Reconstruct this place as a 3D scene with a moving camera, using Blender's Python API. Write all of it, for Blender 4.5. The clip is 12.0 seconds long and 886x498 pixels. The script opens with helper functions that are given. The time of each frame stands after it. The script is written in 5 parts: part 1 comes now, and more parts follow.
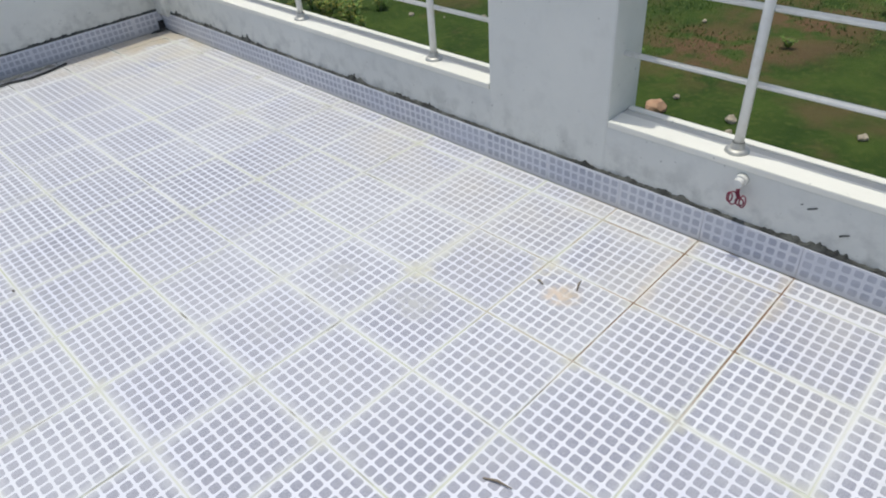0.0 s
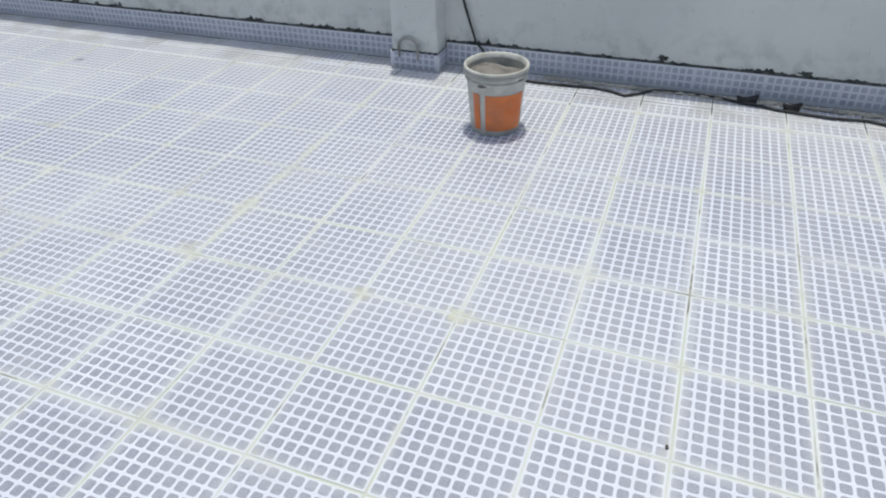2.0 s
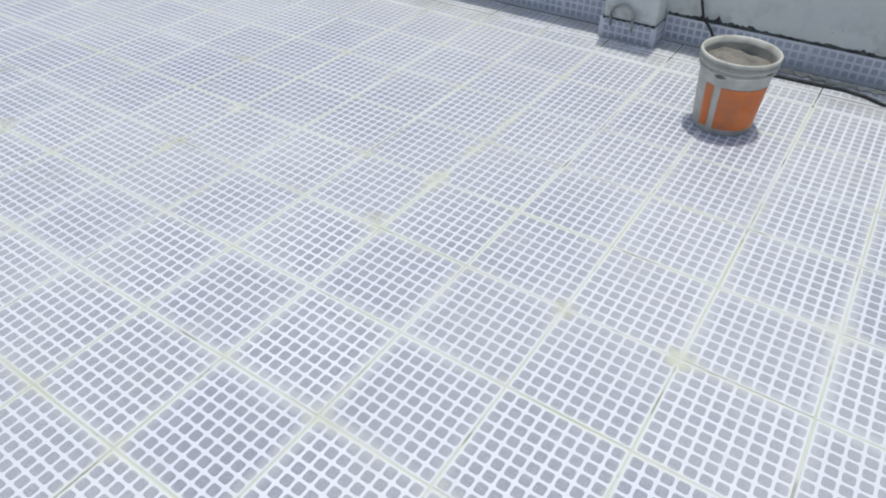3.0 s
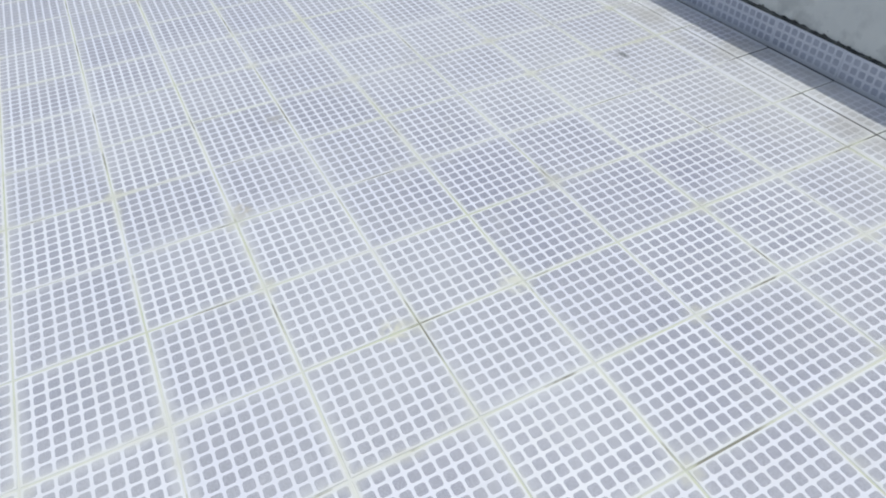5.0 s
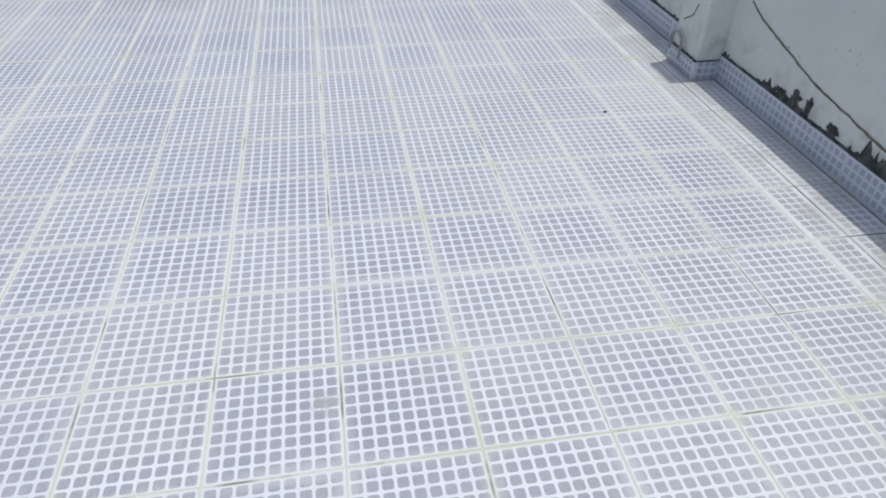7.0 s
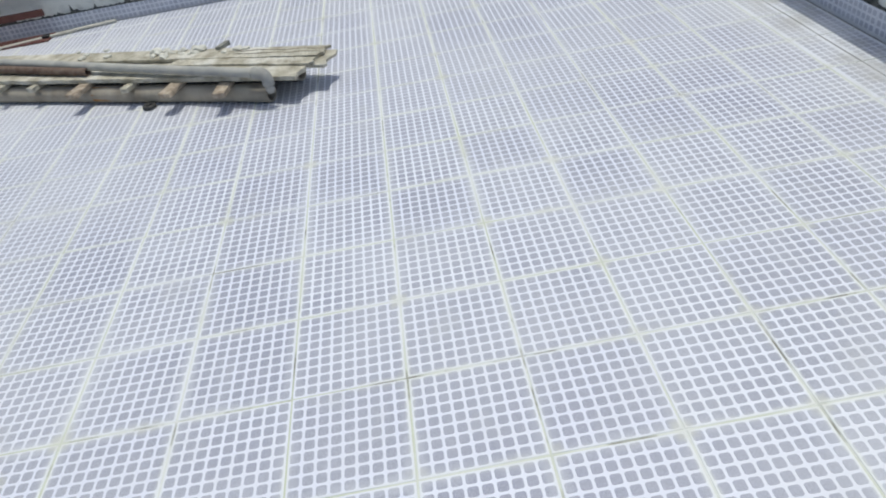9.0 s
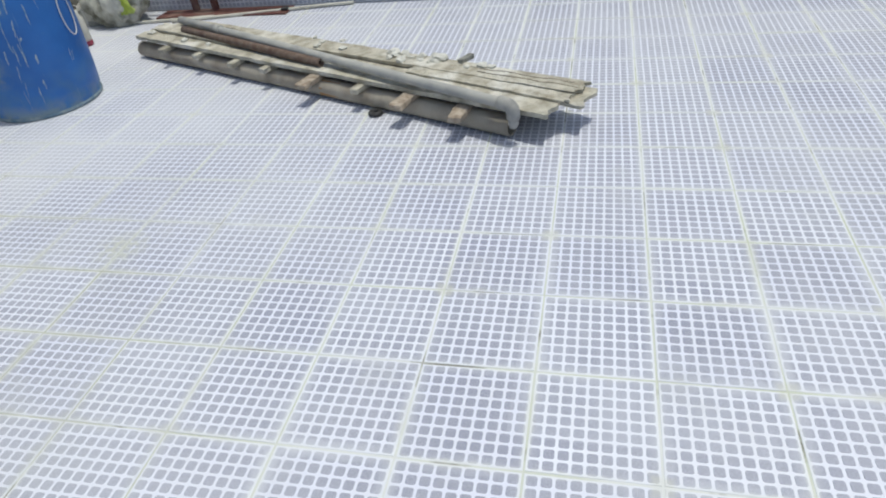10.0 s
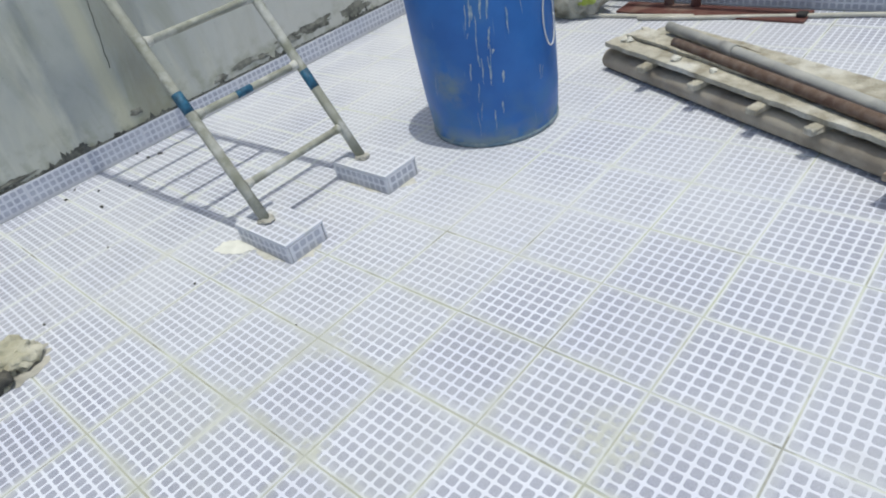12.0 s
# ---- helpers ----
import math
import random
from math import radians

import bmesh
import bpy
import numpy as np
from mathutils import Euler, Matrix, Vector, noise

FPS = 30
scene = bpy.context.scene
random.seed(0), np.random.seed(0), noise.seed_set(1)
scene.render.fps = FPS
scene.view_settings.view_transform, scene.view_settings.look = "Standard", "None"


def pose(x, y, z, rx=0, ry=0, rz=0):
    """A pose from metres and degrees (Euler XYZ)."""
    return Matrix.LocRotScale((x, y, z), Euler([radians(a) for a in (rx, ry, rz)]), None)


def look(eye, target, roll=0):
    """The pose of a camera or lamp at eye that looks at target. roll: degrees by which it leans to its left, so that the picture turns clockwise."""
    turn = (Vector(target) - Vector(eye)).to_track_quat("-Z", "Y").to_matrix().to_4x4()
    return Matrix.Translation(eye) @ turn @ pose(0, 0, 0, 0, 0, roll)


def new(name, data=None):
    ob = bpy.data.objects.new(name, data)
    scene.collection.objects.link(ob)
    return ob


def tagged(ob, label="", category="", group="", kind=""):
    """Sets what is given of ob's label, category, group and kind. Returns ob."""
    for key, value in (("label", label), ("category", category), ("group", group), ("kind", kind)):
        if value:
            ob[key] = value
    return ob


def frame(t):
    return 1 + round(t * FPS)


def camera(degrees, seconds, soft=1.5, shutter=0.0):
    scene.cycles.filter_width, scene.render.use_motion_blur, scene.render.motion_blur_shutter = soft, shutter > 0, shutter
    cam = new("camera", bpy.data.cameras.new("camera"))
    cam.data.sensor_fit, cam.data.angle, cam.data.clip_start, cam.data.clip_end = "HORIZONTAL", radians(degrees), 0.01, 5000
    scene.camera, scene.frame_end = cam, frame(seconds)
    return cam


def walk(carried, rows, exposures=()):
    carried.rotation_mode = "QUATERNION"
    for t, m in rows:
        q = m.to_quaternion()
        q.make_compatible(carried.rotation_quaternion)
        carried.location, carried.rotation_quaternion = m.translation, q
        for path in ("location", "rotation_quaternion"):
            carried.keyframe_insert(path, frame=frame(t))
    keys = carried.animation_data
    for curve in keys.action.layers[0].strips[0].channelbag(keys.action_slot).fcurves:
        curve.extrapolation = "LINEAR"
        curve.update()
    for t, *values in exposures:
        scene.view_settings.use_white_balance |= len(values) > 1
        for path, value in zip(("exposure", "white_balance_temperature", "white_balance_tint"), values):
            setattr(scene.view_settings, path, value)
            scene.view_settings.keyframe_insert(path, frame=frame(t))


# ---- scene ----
import itertools
PATH = [
    (0, (-0.462, -2.165, 1.316), (0.633, -1.001, 0.113), -4.6),
    (0.2, (-0.393, -2.068, 1.306), (0.488, -0.713, 0.128), -1.9),
    (0.5, (-0.279, -1.919, 1.305), (0.286, -0.363, 0.183), -2.9),
    (0.7, (-0.287, -1.742, 1.291), (0.365, -0.189, 0.213), 2.6),
    (1, (-0.222, -1.602, 1.275), (0.057, -0.013, 0.094), -3.2),
    (1.2, (-0.17, -1.468, 1.257), (0.033, 0.124, 0.062), -2.2),
    (1.5, (-0.141, -1.221, 1.281), (-0.12, 0.405, 0.117), 4.6),
    (1.8, (-0.287, -1.081, 1.261), (-0.685, 0.555, 0.182), 4.0),
    (2, (-0.421, -1.015, 1.254), (-1.015, 0.487, 0.075), -1.7),
    (2.2, (-0.506, -1.015, 1.228), (-1.122, 0.454, 0.019), 0.4),
    (2.5, (-0.547, -0.874, 1.205), (-1.085, 0.48, -0.165), 4.8),
    (2.7, (-0.643, -0.91, 1.206), (-1.306, 0.445, -0.107), 3.2),
    (4.3, (-1.301, -0.378, 1.256), (-2.433, 0.536, -0.116), -2.9),
    (4.5, (-1.447, -0.315, 1.24), (-2.544, 0.631, -0.139), -1.0),
    (4.7, (-1.566, -0.19, 1.238), (-2.696, 0.655, -0.18), -1.9),
    (5, (-1.719, -0.098, 1.248), (-3.028, 0.53, -0.127), -2.5),
    (5.2, (-1.855, -0.029, 1.247), (-3.246, 0.352, -0.138), -7.4),
    (5.5, (-2.033, 0.021, 1.249), (-3.523, 0.393, -0.032), -3.6),
    (5.7, (-2.13, 0.056, 1.242), (-3.604, 0.377, -0.071), -4.6),
    (6, (-2.279, 0.21, 1.205), (-3.706, 0.329, -0.191), -2.3),
    (6.2, (-2.407, 0.302, 1.249), (-3.798, 0.477, -0.177), 2.2),
    (6.5, (-2.515, 0.37, 1.241), (-3.958, 0.692, -0.106), 4.4),
    (6.8, (-2.64, 0.349, 1.248), (-4.108, 0.681, -0.069), 3.6),
    (7, (-2.744, 0.336, 1.25), (-4.295, 0.631, 0.022), 1.5),
    (7.2, (-2.852, 0.321, 1.254), (-4.357, 0.627, -0.028), 1.1),
    (8.8, (-3.824, 0.188, 1.29), (-5.428, 0.21, 0.095), -10.8),
    (9, (-3.941, 0.146, 1.283), (-5.524, 0.152, 0.06), -10.6),
    (9.3, (-4.157, 0.07, 1.322), (-5.79, -0.018, 0.17), -8.1),
    (9.5, (-4.269, 0.015, 1.317), (-5.888, -0.245, 0.171), -6.2),
    (10, (-4.516, -0.174, 1.301), (-6.062, -0.606, 0.108), -7.1),
    (10.2, (-4.588, -0.267, 1.276), (-6.124, -0.645, 0.052), -8.6),
    (10.5, (-4.732, -0.413, 1.29), (-6.185, -0.921, 0.013), -8.0),
    (10.8, (-4.884, -0.577, 1.289), (-6.259, -1.392, 0.088), -8.8),
    (11, (-4.967, -0.688, 1.298), (-6.191, -1.704, 0.086), -7.4),
    (11.3, (-5.025, -0.905, 1.3), (-6.137, -2.03, 0.076), -9.0),
    (11.5, (-5.074, -1.013, 1.309), (-6.197, -2.225, 0.182), -14.3),
    (11.7, (-5.14, -1.157, 1.291), (-6.292, -2.297, 0.119), -13.4),
    (12, (-5.301, -1.295, 1.278), (-6.394, -2.51, 0.126), -12.9),
]
cam = camera(67.3, 12.0, 1.95, 0.0)
walk(cam, [(t, look(eye, target, roll)) for t, eye, target, roll in PATH],
     [(0.0, -0.27, 6800, 5), (2.5, -0.31, 6660, 3), (7.0, -0.38, 6620, 3), (12.0, -0.29, 6580, 3)])

# ---- light ----
SUN_SHIFT = Vector((0.03, -0.14, -1.0))
world = bpy.data.worlds.new("sky_world")
scene.world = world
world.use_nodes = True
wn = world.node_tree
sky = wn.nodes.new("ShaderNodeTexSky")
sky.sky_type = "NISHITA"
sky.sun_disc = False
sky.sun_elevation = math.atan2(1.0, 0.1432)
sky.sun_rotation = math.atan2(-0.03, 0.14)
sky.altitude = 100.0
sky.air_density = 1.0
sky.dust_density = 3.0
wn.links.new(sky.outputs[0], wn.nodes["Background"].inputs[0])
wn.nodes["Background"].inputs[1].default_value = 0.15
sun = new("sun", bpy.data.lights.new("sun", "SUN"))
sun.data.energy = 2.5
sun.data.angle = radians(0.8)
sun.data.color = (1.0, 0.97, 0.92)
sun.rotation_mode = "QUATERNION"
sun.rotation_quaternion = SUN_SHIFT.to_track_quat("-Z", "Y")

# ---- materials ----


class Mat:
    """A small node-material writer."""

    def __init__(self, name, rough=0.7, metal=0.0, spec=0.5):
        self.m = bpy.data.materials.new(name)
        self.m.use_nodes = True
        self.n = self.m.node_tree.nodes
        self.l = self.m.node_tree.links
        self.b = self.n["Principled BSDF"]
        self.b.inputs["Roughness"].default_value = rough
        self.b.inputs["Metallic"].default_value = metal
        self.b.inputs["Specular IOR Level"].default_value = spec
        self.geo = self.n.new("ShaderNodeNewGeometry")
        self.tc = self.n.new("ShaderNodeTexCoord")

    def link(self, a, b):
        self.l.new(a, b)

    def noise(self, scale, detail=4.0, vec=None, rough=0.55, dist=0.0):
        t = self.n.new("ShaderNodeTexNoise")
        t.inputs["Scale"].default_value = scale
        t.inputs["Detail"].default_value = detail
        t.inputs["Roughness"].default_value = rough
        t.inputs["Distortion"].default_value = dist
        self.link(vec if vec is not None else self.geo.outputs["Position"], t.inputs["Vector"])
        return t.outputs["Fac"]

    def scaled(self, sx, sy, sz, loc=(0, 0, 0), src=None):
        v = self.n.new("ShaderNodeMapping")
        v.inputs["Scale"].default_value = (sx, sy, sz)
        v.inputs["Location"].default_value = loc
        self.link(src if src is not None else self.geo.outputs["Position"], v.inputs["Vector"])
        return v.outputs[0]

    def ramp(self, fac, lo, hi, a=0.0, b=1.0):
        r = self.n.new("ShaderNodeMapRange")
        r.inputs[1].default_value, r.inputs[2].default_value = lo, hi
        r.inputs[3].default_value, r.inputs[4].default_value = a, b
        self.link(fac, r.inputs[0])
        return r.outputs[0]

    def math(self, op, a, b=0.0):
        r = self.n.new("ShaderNodeMath")
        r.operation = op
        for i, v in enumerate((a, b)):
            if isinstance(v, (int, float)):
                r.inputs[i].default_value = v
            else:
                self.link(v, r.inputs[i])
        return r.outputs[0]

    def mix(self, fac, a, b):
        r = self.n.new("ShaderNodeMix")
        r.data_type = "RGBA"
        for i, v in ((0, fac), (6, a), (7, b)):
            if isinstance(v, tuple):
                r.inputs[i].default_value = (*v, 1.0)
            elif isinstance(v, (int, float)):
                r.inputs[i].default_value = v
            else:
                self.link(v, r.inputs[i])
        return r.outputs[2]

    def cell_random(self, scale, offset=(0, 0, 0)):
        """A random number for every square cell of the plan."""
        v = self.scaled(scale, scale, 0.0, offset)
        f = self.n.new("ShaderNodeVectorMath")
        f.operation = "FLOOR"
        self.link(v, f.inputs[0])
        w = self.n.new("ShaderNodeTexWhiteNoise")
        self.link(f.outputs[0], w.inputs["Vector"])
        return w.outputs["Value"]

    def spot(self, x, y, r0, r1, z=None):
        """1 within r0 of a place in the plan, 0 past r1."""
        d = self.n.new("ShaderNodeVectorMath")
        d.operation = "DISTANCE"
        self.link(self.geo.outputs["Position"] if z is not None else self.scaled(1, 1, 0), d.inputs[0])
        d.inputs[1].default_value = (x, y, z or 0)
        return self.ramp(d.outputs["Value"], r0, r1, 1.0, 0.0)

    def color(self, c):
        if isinstance(c, tuple):
            self.b.inputs["Base Color"].default_value = (*c, 1.0)
        else:
            self.link(c, self.b.inputs["Base Color"])
        return self

    def bump(self, h, strength=0.3, dist=0.01):
        u = self.n.new("ShaderNodeBump")
        u.inputs["Strength"].default_value = strength
        u.inputs["Distance"].default_value = dist
        self.link(h, u.inputs["Height"])
        self.link(u.outputs[0], self.b.inputs["Normal"])
        return self

    def rough(self, f):
        self.link(f, self.b.inputs["Roughness"])
        return self


def dusty(m, col, near_wall=True):
    """Cement dust, cream water marks near the parapet corner and a few rust and algae stains over a floor colour."""
    dust = m.math("MULTIPLY", m.ramp(m.noise(0.9, 7.0, None, 0.62), 0.38, 0.70), 0.42)
    col = m.mix(dust, col, (0.66, 0.67, 0.70))
    pale_tile = m.ramp(m.cell_random(1 / 0.3, (0.31, 0.17, 0)), 0.55, 1.0, 0.0, 0.22)
    col = m.mix(m.math("MULTIPLY", pale_tile, m.ramp(m.noise(7.0, 5.0), 0.3, 0.6)), col, (0.66, 0.68, 0.74))
    cream = m.math("MULTIPLY", m.spot(1.2, 1.75, 0.2, 0.9), m.ramp(m.noise(3.5, 5.0), 0.38, 0.58))
    col = m.mix(m.math("MULTIPLY", cream, 0.6), col, (0.64, 0.61, 0.54))
    edge = m.math("MULTIPLY", m.ramp(m.n_x(), 0.55, 1.3), m.ramp(m.noise(2.6, 5.0), 0.4, 0.7))
    col = m.mix(m.math("MULTIPLY", edge, 0.5), col, (0.66, 0.62, 0.52))
    foot = m.math("MULTIPLY", m.ramp(m.n_y(), 1.62, 1.95), m.ramp(m.noise(2.4, 6.0, m.scaled(1, 1, 1, (2, 8, 0))), 0.34, 0.58))
    col = m.mix(m.math("MULTIPLY", foot, 0.55), col, (0.69, 0.69, 0.69))
    shore = m.math("MULTIPLY", m.noise(6.0, 6.0), 0.34)
    wet = m.math("MULTIPLY", m.ramp(m.math("ADD", m.n_y(), shore), 1.98, 2.05), m.ramp(m.n_x(), 0.2, 1.0))
    bank = m.ramp(m.math("ADD", m.math("ADD", m.n_x(), m.math("MULTIPLY", m.n_y(), 0.35)), shore), 2.02, 2.08)
    wet = m.math("MAXIMUM", wet, m.math("MULTIPLY", bank, m.ramp(m.n_y(), 1.45, 1.55)))
    col = m.mix(m.math("MULTIPLY", wet, m.ramp(m.noise(9.0, 5.0), 0.25, 0.55, 0.55, 0.95)), col, (0.53, 0.465, 0.37))
    grey = m.math("MULTIPLY", m.ramp(m.math("ADD", m.n_y(), shore), 1.97, 2.10), m.ramp(m.noise(4.0, 5.0, m.scaled(1, 1, 1, (3, 1, 0))), 0.46, 0.58))
    col = m.mix(m.math("MULTIPLY", grey, 0.5), col, (0.42, 0.41, 0.39))
    for x, y, r, c in ((0.45, -0.72, 0.07, (0.50, 0.51, 0.54)), (0.49, -1.02, 0.09, (0.50, 0.51, 0.53)), (-1.84, 0.32, 0.06, (0.50, 0.50, 0.44)),
                       (-5.70, -2.11, 0.045, (0.40, 0.41, 0.33)), (-5.42, -2.10, 0.08, (0.46, 0.47, 0.40)), (-6.0, -2.65, 0.08, (0.46, 0.47, 0.41)),
                       (-6.13, -1.81, 0.12, (0.52, 0.53, 0.46)), (0.80, -1.33, 0.06, (0.56, 0.47, 0.37)), (-3.54, 1.58, 0.035, (0.12, 0.13, 0.14)),
                       (-3.78, 0.26, 0.05, (0.40, 0.40, 0.42)), (-1.2, 0.3, 0.045, (0.45, 0.44, 0.34)),
                       (-5.0, -1.05, 0.05, (0.62, 0.62, 0.46)), (-4.8, -1.8, 0.07, (0.54, 0.55, 0.48)),
                       (-1.81, 0.60, 0.06, (0.65, 0.66, 0.60)), (-2.71, 0.24, 0.05, (0.62, 0.62, 0.54)), (-2.71, 0.58, 0.06, (0.67, 0.68, 0.63)),
                       (-3.34, 0.02, 0.05, (0.46, 0.43, 0.36)), (0.78, -1.31, 0.05, (0.66, 0.56, 0.48)), (0.88, -1.21, 0.06, (0.62, 0.58, 0.46)),
                       (0.60, -0.91, 0.07, (0.60, 0.58, 0.46)), (-5.70, -2.74, 0.06, (0.46, 0.47, 0.40)), (-5.71, -2.40, 0.07, (0.47, 0.48, 0.39)),
                       (-6.01, -2.39, 0.07, (0.47, 0.48, 0.40)), (-0.60, 0.60, 0.07, (0.56, 0.56, 0.50)), (-0.9, 0.30, 0.06, (0.60, 0.61, 0.50))):
        f = m.math("MULTIPLY", m.spot(x, y, r * 0.3, r), m.ramp(m.noise(40.0, 3.0), 0.35, 0.6))
        col = m.mix(f, col, c)
    for axis, at, lo, hi, wide_by, c in (("x", -6.0, -2.95, -2.3, 0.03, (0.43, 0.44, 0.39)), ("x", -5.7, -3.1, -2.35, 0.025, (0.46, 0.47, 0.41)),
                                         ("x", -5.4, -2.9, -1.75, 0.025, (0.46, 0.47, 0.40)), ("y", -2.7, -6.2, -5.5, 0.025, (0.48, 0.49, 0.43)),
                                         ("y", -1.5, 0.85, 1.4, 0.035, (0.60, 0.51, 0.41)), ("y", -1.8, 0.95, 1.4, 0.035, (0.62, 0.54, 0.42)),
                                         ("y", -0.9, 0.3, 0.9, 0.035, (0.62, 0.62, 0.52)), ("x", -1.8, 0.2, 1.2, 0.03, (0.62, 0.64, 0.52))):
        across, along = (m.n_x(), m.n_y()) if axis == "x" else (m.n_y(), m.n_x())
        f = m.ramp(m.math("ADD", m.math("ABSOLUTE", m.math("SUBTRACT", across, at)), m.math("MULTIPLY", m.noise(16.0, 5.0), 0.06)), 0.035, 0.035 + wide_by, 1.0, 0.0)
        f = m.math("MULTIPLY", m.math("MULTIPLY", f, m.ramp(along, lo, lo + 0.12)), m.ramp(along, hi - 0.12, hi, 1.0, 0.0))
        col = m.mix(m.math("MULTIPLY", m.math("MULTIPLY", f, m.ramp(m.noise(6.0, 4.0, m.scaled(1, 1, 1, (2, 2, 0))), 0.38, 0.6)), 0.75), col, c)
    fx = m.math("ABSOLUTE", m.math("SUBTRACT", m.math("FRACT", m.math("DIVIDE", m.n_x(), 0.3)), 0.5))
    fy = m.math("ABSOLUTE", m.math("SUBTRACT", m.math("FRACT", m.math("DIVIDE", m.n_y(), 0.3)), 0.5))
    joint = m.ramp(m.math("ADD", m.math("MAXIMUM", fx, fy), m.math("MULTIPLY", m.noise(30.0, 3.0), 0.04)), 0.474, 0.505)
    haze = m.ramp(m.noise(1.9, 6.0, m.scaled(1, 1, 1, (4, 9, 0))), 0.35, 0.62)
    col = m.mix(m.math("MULTIPLY", joint, m.math("ADD", m.math("MULTIPLY", haze, 0.65), 0.05)), col, (0.715, 0.735, 0.69))
    veil = m.ramp(m.math("ADD", m.math("MAXIMUM", fx, fy), m.math("MULTIPLY", m.noise(22.0, 4.0), 0.07)), 0.43, 0.475)
    veil = m.math("MULTIPLY", veil, m.ramp(m.noise(1.3, 5.0, m.scaled(1, 1, 1, (7, 2, 0))), 0.40, 0.60))
    col = m.mix(m.math("MULTIPLY", veil, 0.34), col, (0.70, 0.72, 0.76))
    node = m.ramp(m.math("ADD", m.math("MINIMUM", fx, fy), m.math("MULTIPLY", m.noise(14.0, 5.0, m.scaled(1, 1, 1, (9, 9, 0))), 0.14)), 0.46, 0.52)
    pick = m.ramp(m.noise(3.1, 3.0, m.scaled(1, 1, 1, (5, 6, 0))), 0.50, 0.60)
    col = m.mix(m.math("MULTIPLY", m.math("MULTIPLY", node, pick), 0.42), col, (0.60, 0.60, 0.50))
    wide = m.ramp(m.math("ADD", m.math("MAXIMUM", fx, fy), m.math("MULTIPLY", m.noise(11.0, 5.0), 0.22)), 0.55, 0.62)
    mud = m.ramp(m.noise(2.6, 5.0, m.scaled(1, 1, 1, (1, 5, 0))), 0.54, 0.66)
    col = m.mix(m.math("MULTIPLY", m.math("MULTIPLY", wide, mud), 0.5), col, (0.53, 0.53, 0.46))
    smudge = m.math("MULTIPLY", m.ramp(m.noise(5.0, 7.0, m.scaled(1, 1, 1, (8, 2, 0))), 0.58, 0.72), 0.35)
    col = m.mix(smudge, col, (0.50, 0.51, 0.53))
    film = m.math("MULTIPLY", m.spot(-7.6, -2.6, 1.0, 2.3), m.ramp(m.noise(1.6, 7.0, m.scaled(1, 1, 1, (3, 3, 0))), 0.32, 0.6))
    col = m.mix(m.math("MULTIPLY", film, 0.35), col, (0.66, 0.67, 0.69))
    dirt = m.math("MULTIPLY", m.spot(-5.6, -2.4, 0.5, 1.5), m.ramp(m.math("ADD", m.math("MAXIMUM", fx, fy), m.math("MULTIPLY", m.noise(9.0, 6.0), 0.3)), 0.575, 0.66))
    col = m.mix(m.math("MULTIPLY", dirt, 0.42), col, (0.43, 0.44, 0.39))
    green = m.math("MULTIPLY", m.spot(-5.5, -2.3, 0.3, 1.3), m.ramp(m.noise(3.2, 6.0, m.scaled(1, 1, 1, (2, 2, 0))), 0.48, 0.62))
    col = m.mix(m.math("MULTIPLY", green, 0.14), col, (0.50, 0.51, 0.42))
    white = m.math("MULTIPLY", m.spot(-7.6, -3.9, 0.6, 2.2), m.ramp(m.noise(2.2, 6.0), 0.3, 0.62))
    col = m.mix(m.math("MULTIPLY", white, 0.5), col, (0.74, 0.75, 0.76))
    return col


def with_x(m):
    s = m.n.new("ShaderNodeSeparateXYZ")
    m.link(m.geo.outputs["Position"], s.inputs[0])
    m.n_x = lambda: s.outputs[0]
    m.n_y = lambda: s.outputs[1]
    m.n_z = lambda: s.outputs[2]
    return m


glaze = with_x(Mat("white_tile_glaze", 0.42))
tone = glaze.cell_random(1 / 0.3)
gc = glaze.mix(tone, (0.70, 0.72, 0.83), (0.77, 0.79, 0.87))
gc = glaze.mix(glaze.ramp(glaze.noise(6.0, 6.0), 0.45, 0.8, 0.0, 0.35), gc, (0.66, 0.66, 0.66))
glaze.color(dusty(glaze, gc)).bump(glaze.noise(120.0, 3.0), 0.12, 0.002)
glaze.rough(glaze.ramp(glaze.noise(4.0, 4.0), 0.3, 0.7, 0.35, 0.6))

padm = with_x(Mat("grey_blue_tile_pad", 0.55))
tone = padm.cell_random(1 / 0.3)
small = padm.cell_random(31.25, (0.37, 0.61, 0))
pc = padm.mix(tone, (0.285, 0.30, 0.39), (0.37, 0.385, 0.475))
pc = padm.mix(padm.math("MULTIPLY", small, 0.35), pc, (0.44, 0.45, 0.56))
patch = padm.ramp(padm.noise(0.55, 3.0), 0.48, 0.66, 0.0, 0.65)
pc = padm.mix(patch, pc, (0.31, 0.31, 0.46))
ribs = []
for direction, scale in (("X", 70.0), ("Y", 82.0)):
    hatch = padm.n.new("ShaderNodeTexWave")
    hatch.bands_direction = direction
    hatch.inputs["Scale"].default_value = scale
    hatch.inputs["Distortion"].default_value = 1.2
    hatch.inputs["Detail"].default_value = 2.0
    padm.link(padm.geo.outputs["Position"], hatch.inputs["Vector"])
    ribs.append(hatch.outputs["Fac"])
rib = padm.math("MAXIMUM", padm.math("MULTIPLY", ribs[0], 0.8), ribs[1])
pc = padm.mix(padm.ramp(rib, 0.35, 1.0, 0.0, 0.55), padm.mix(0.5, pc, (0.235, 0.25, 0.32)), (0.50, 0.51, 0.60))
grit = padm.noise(260.0, 2.0)
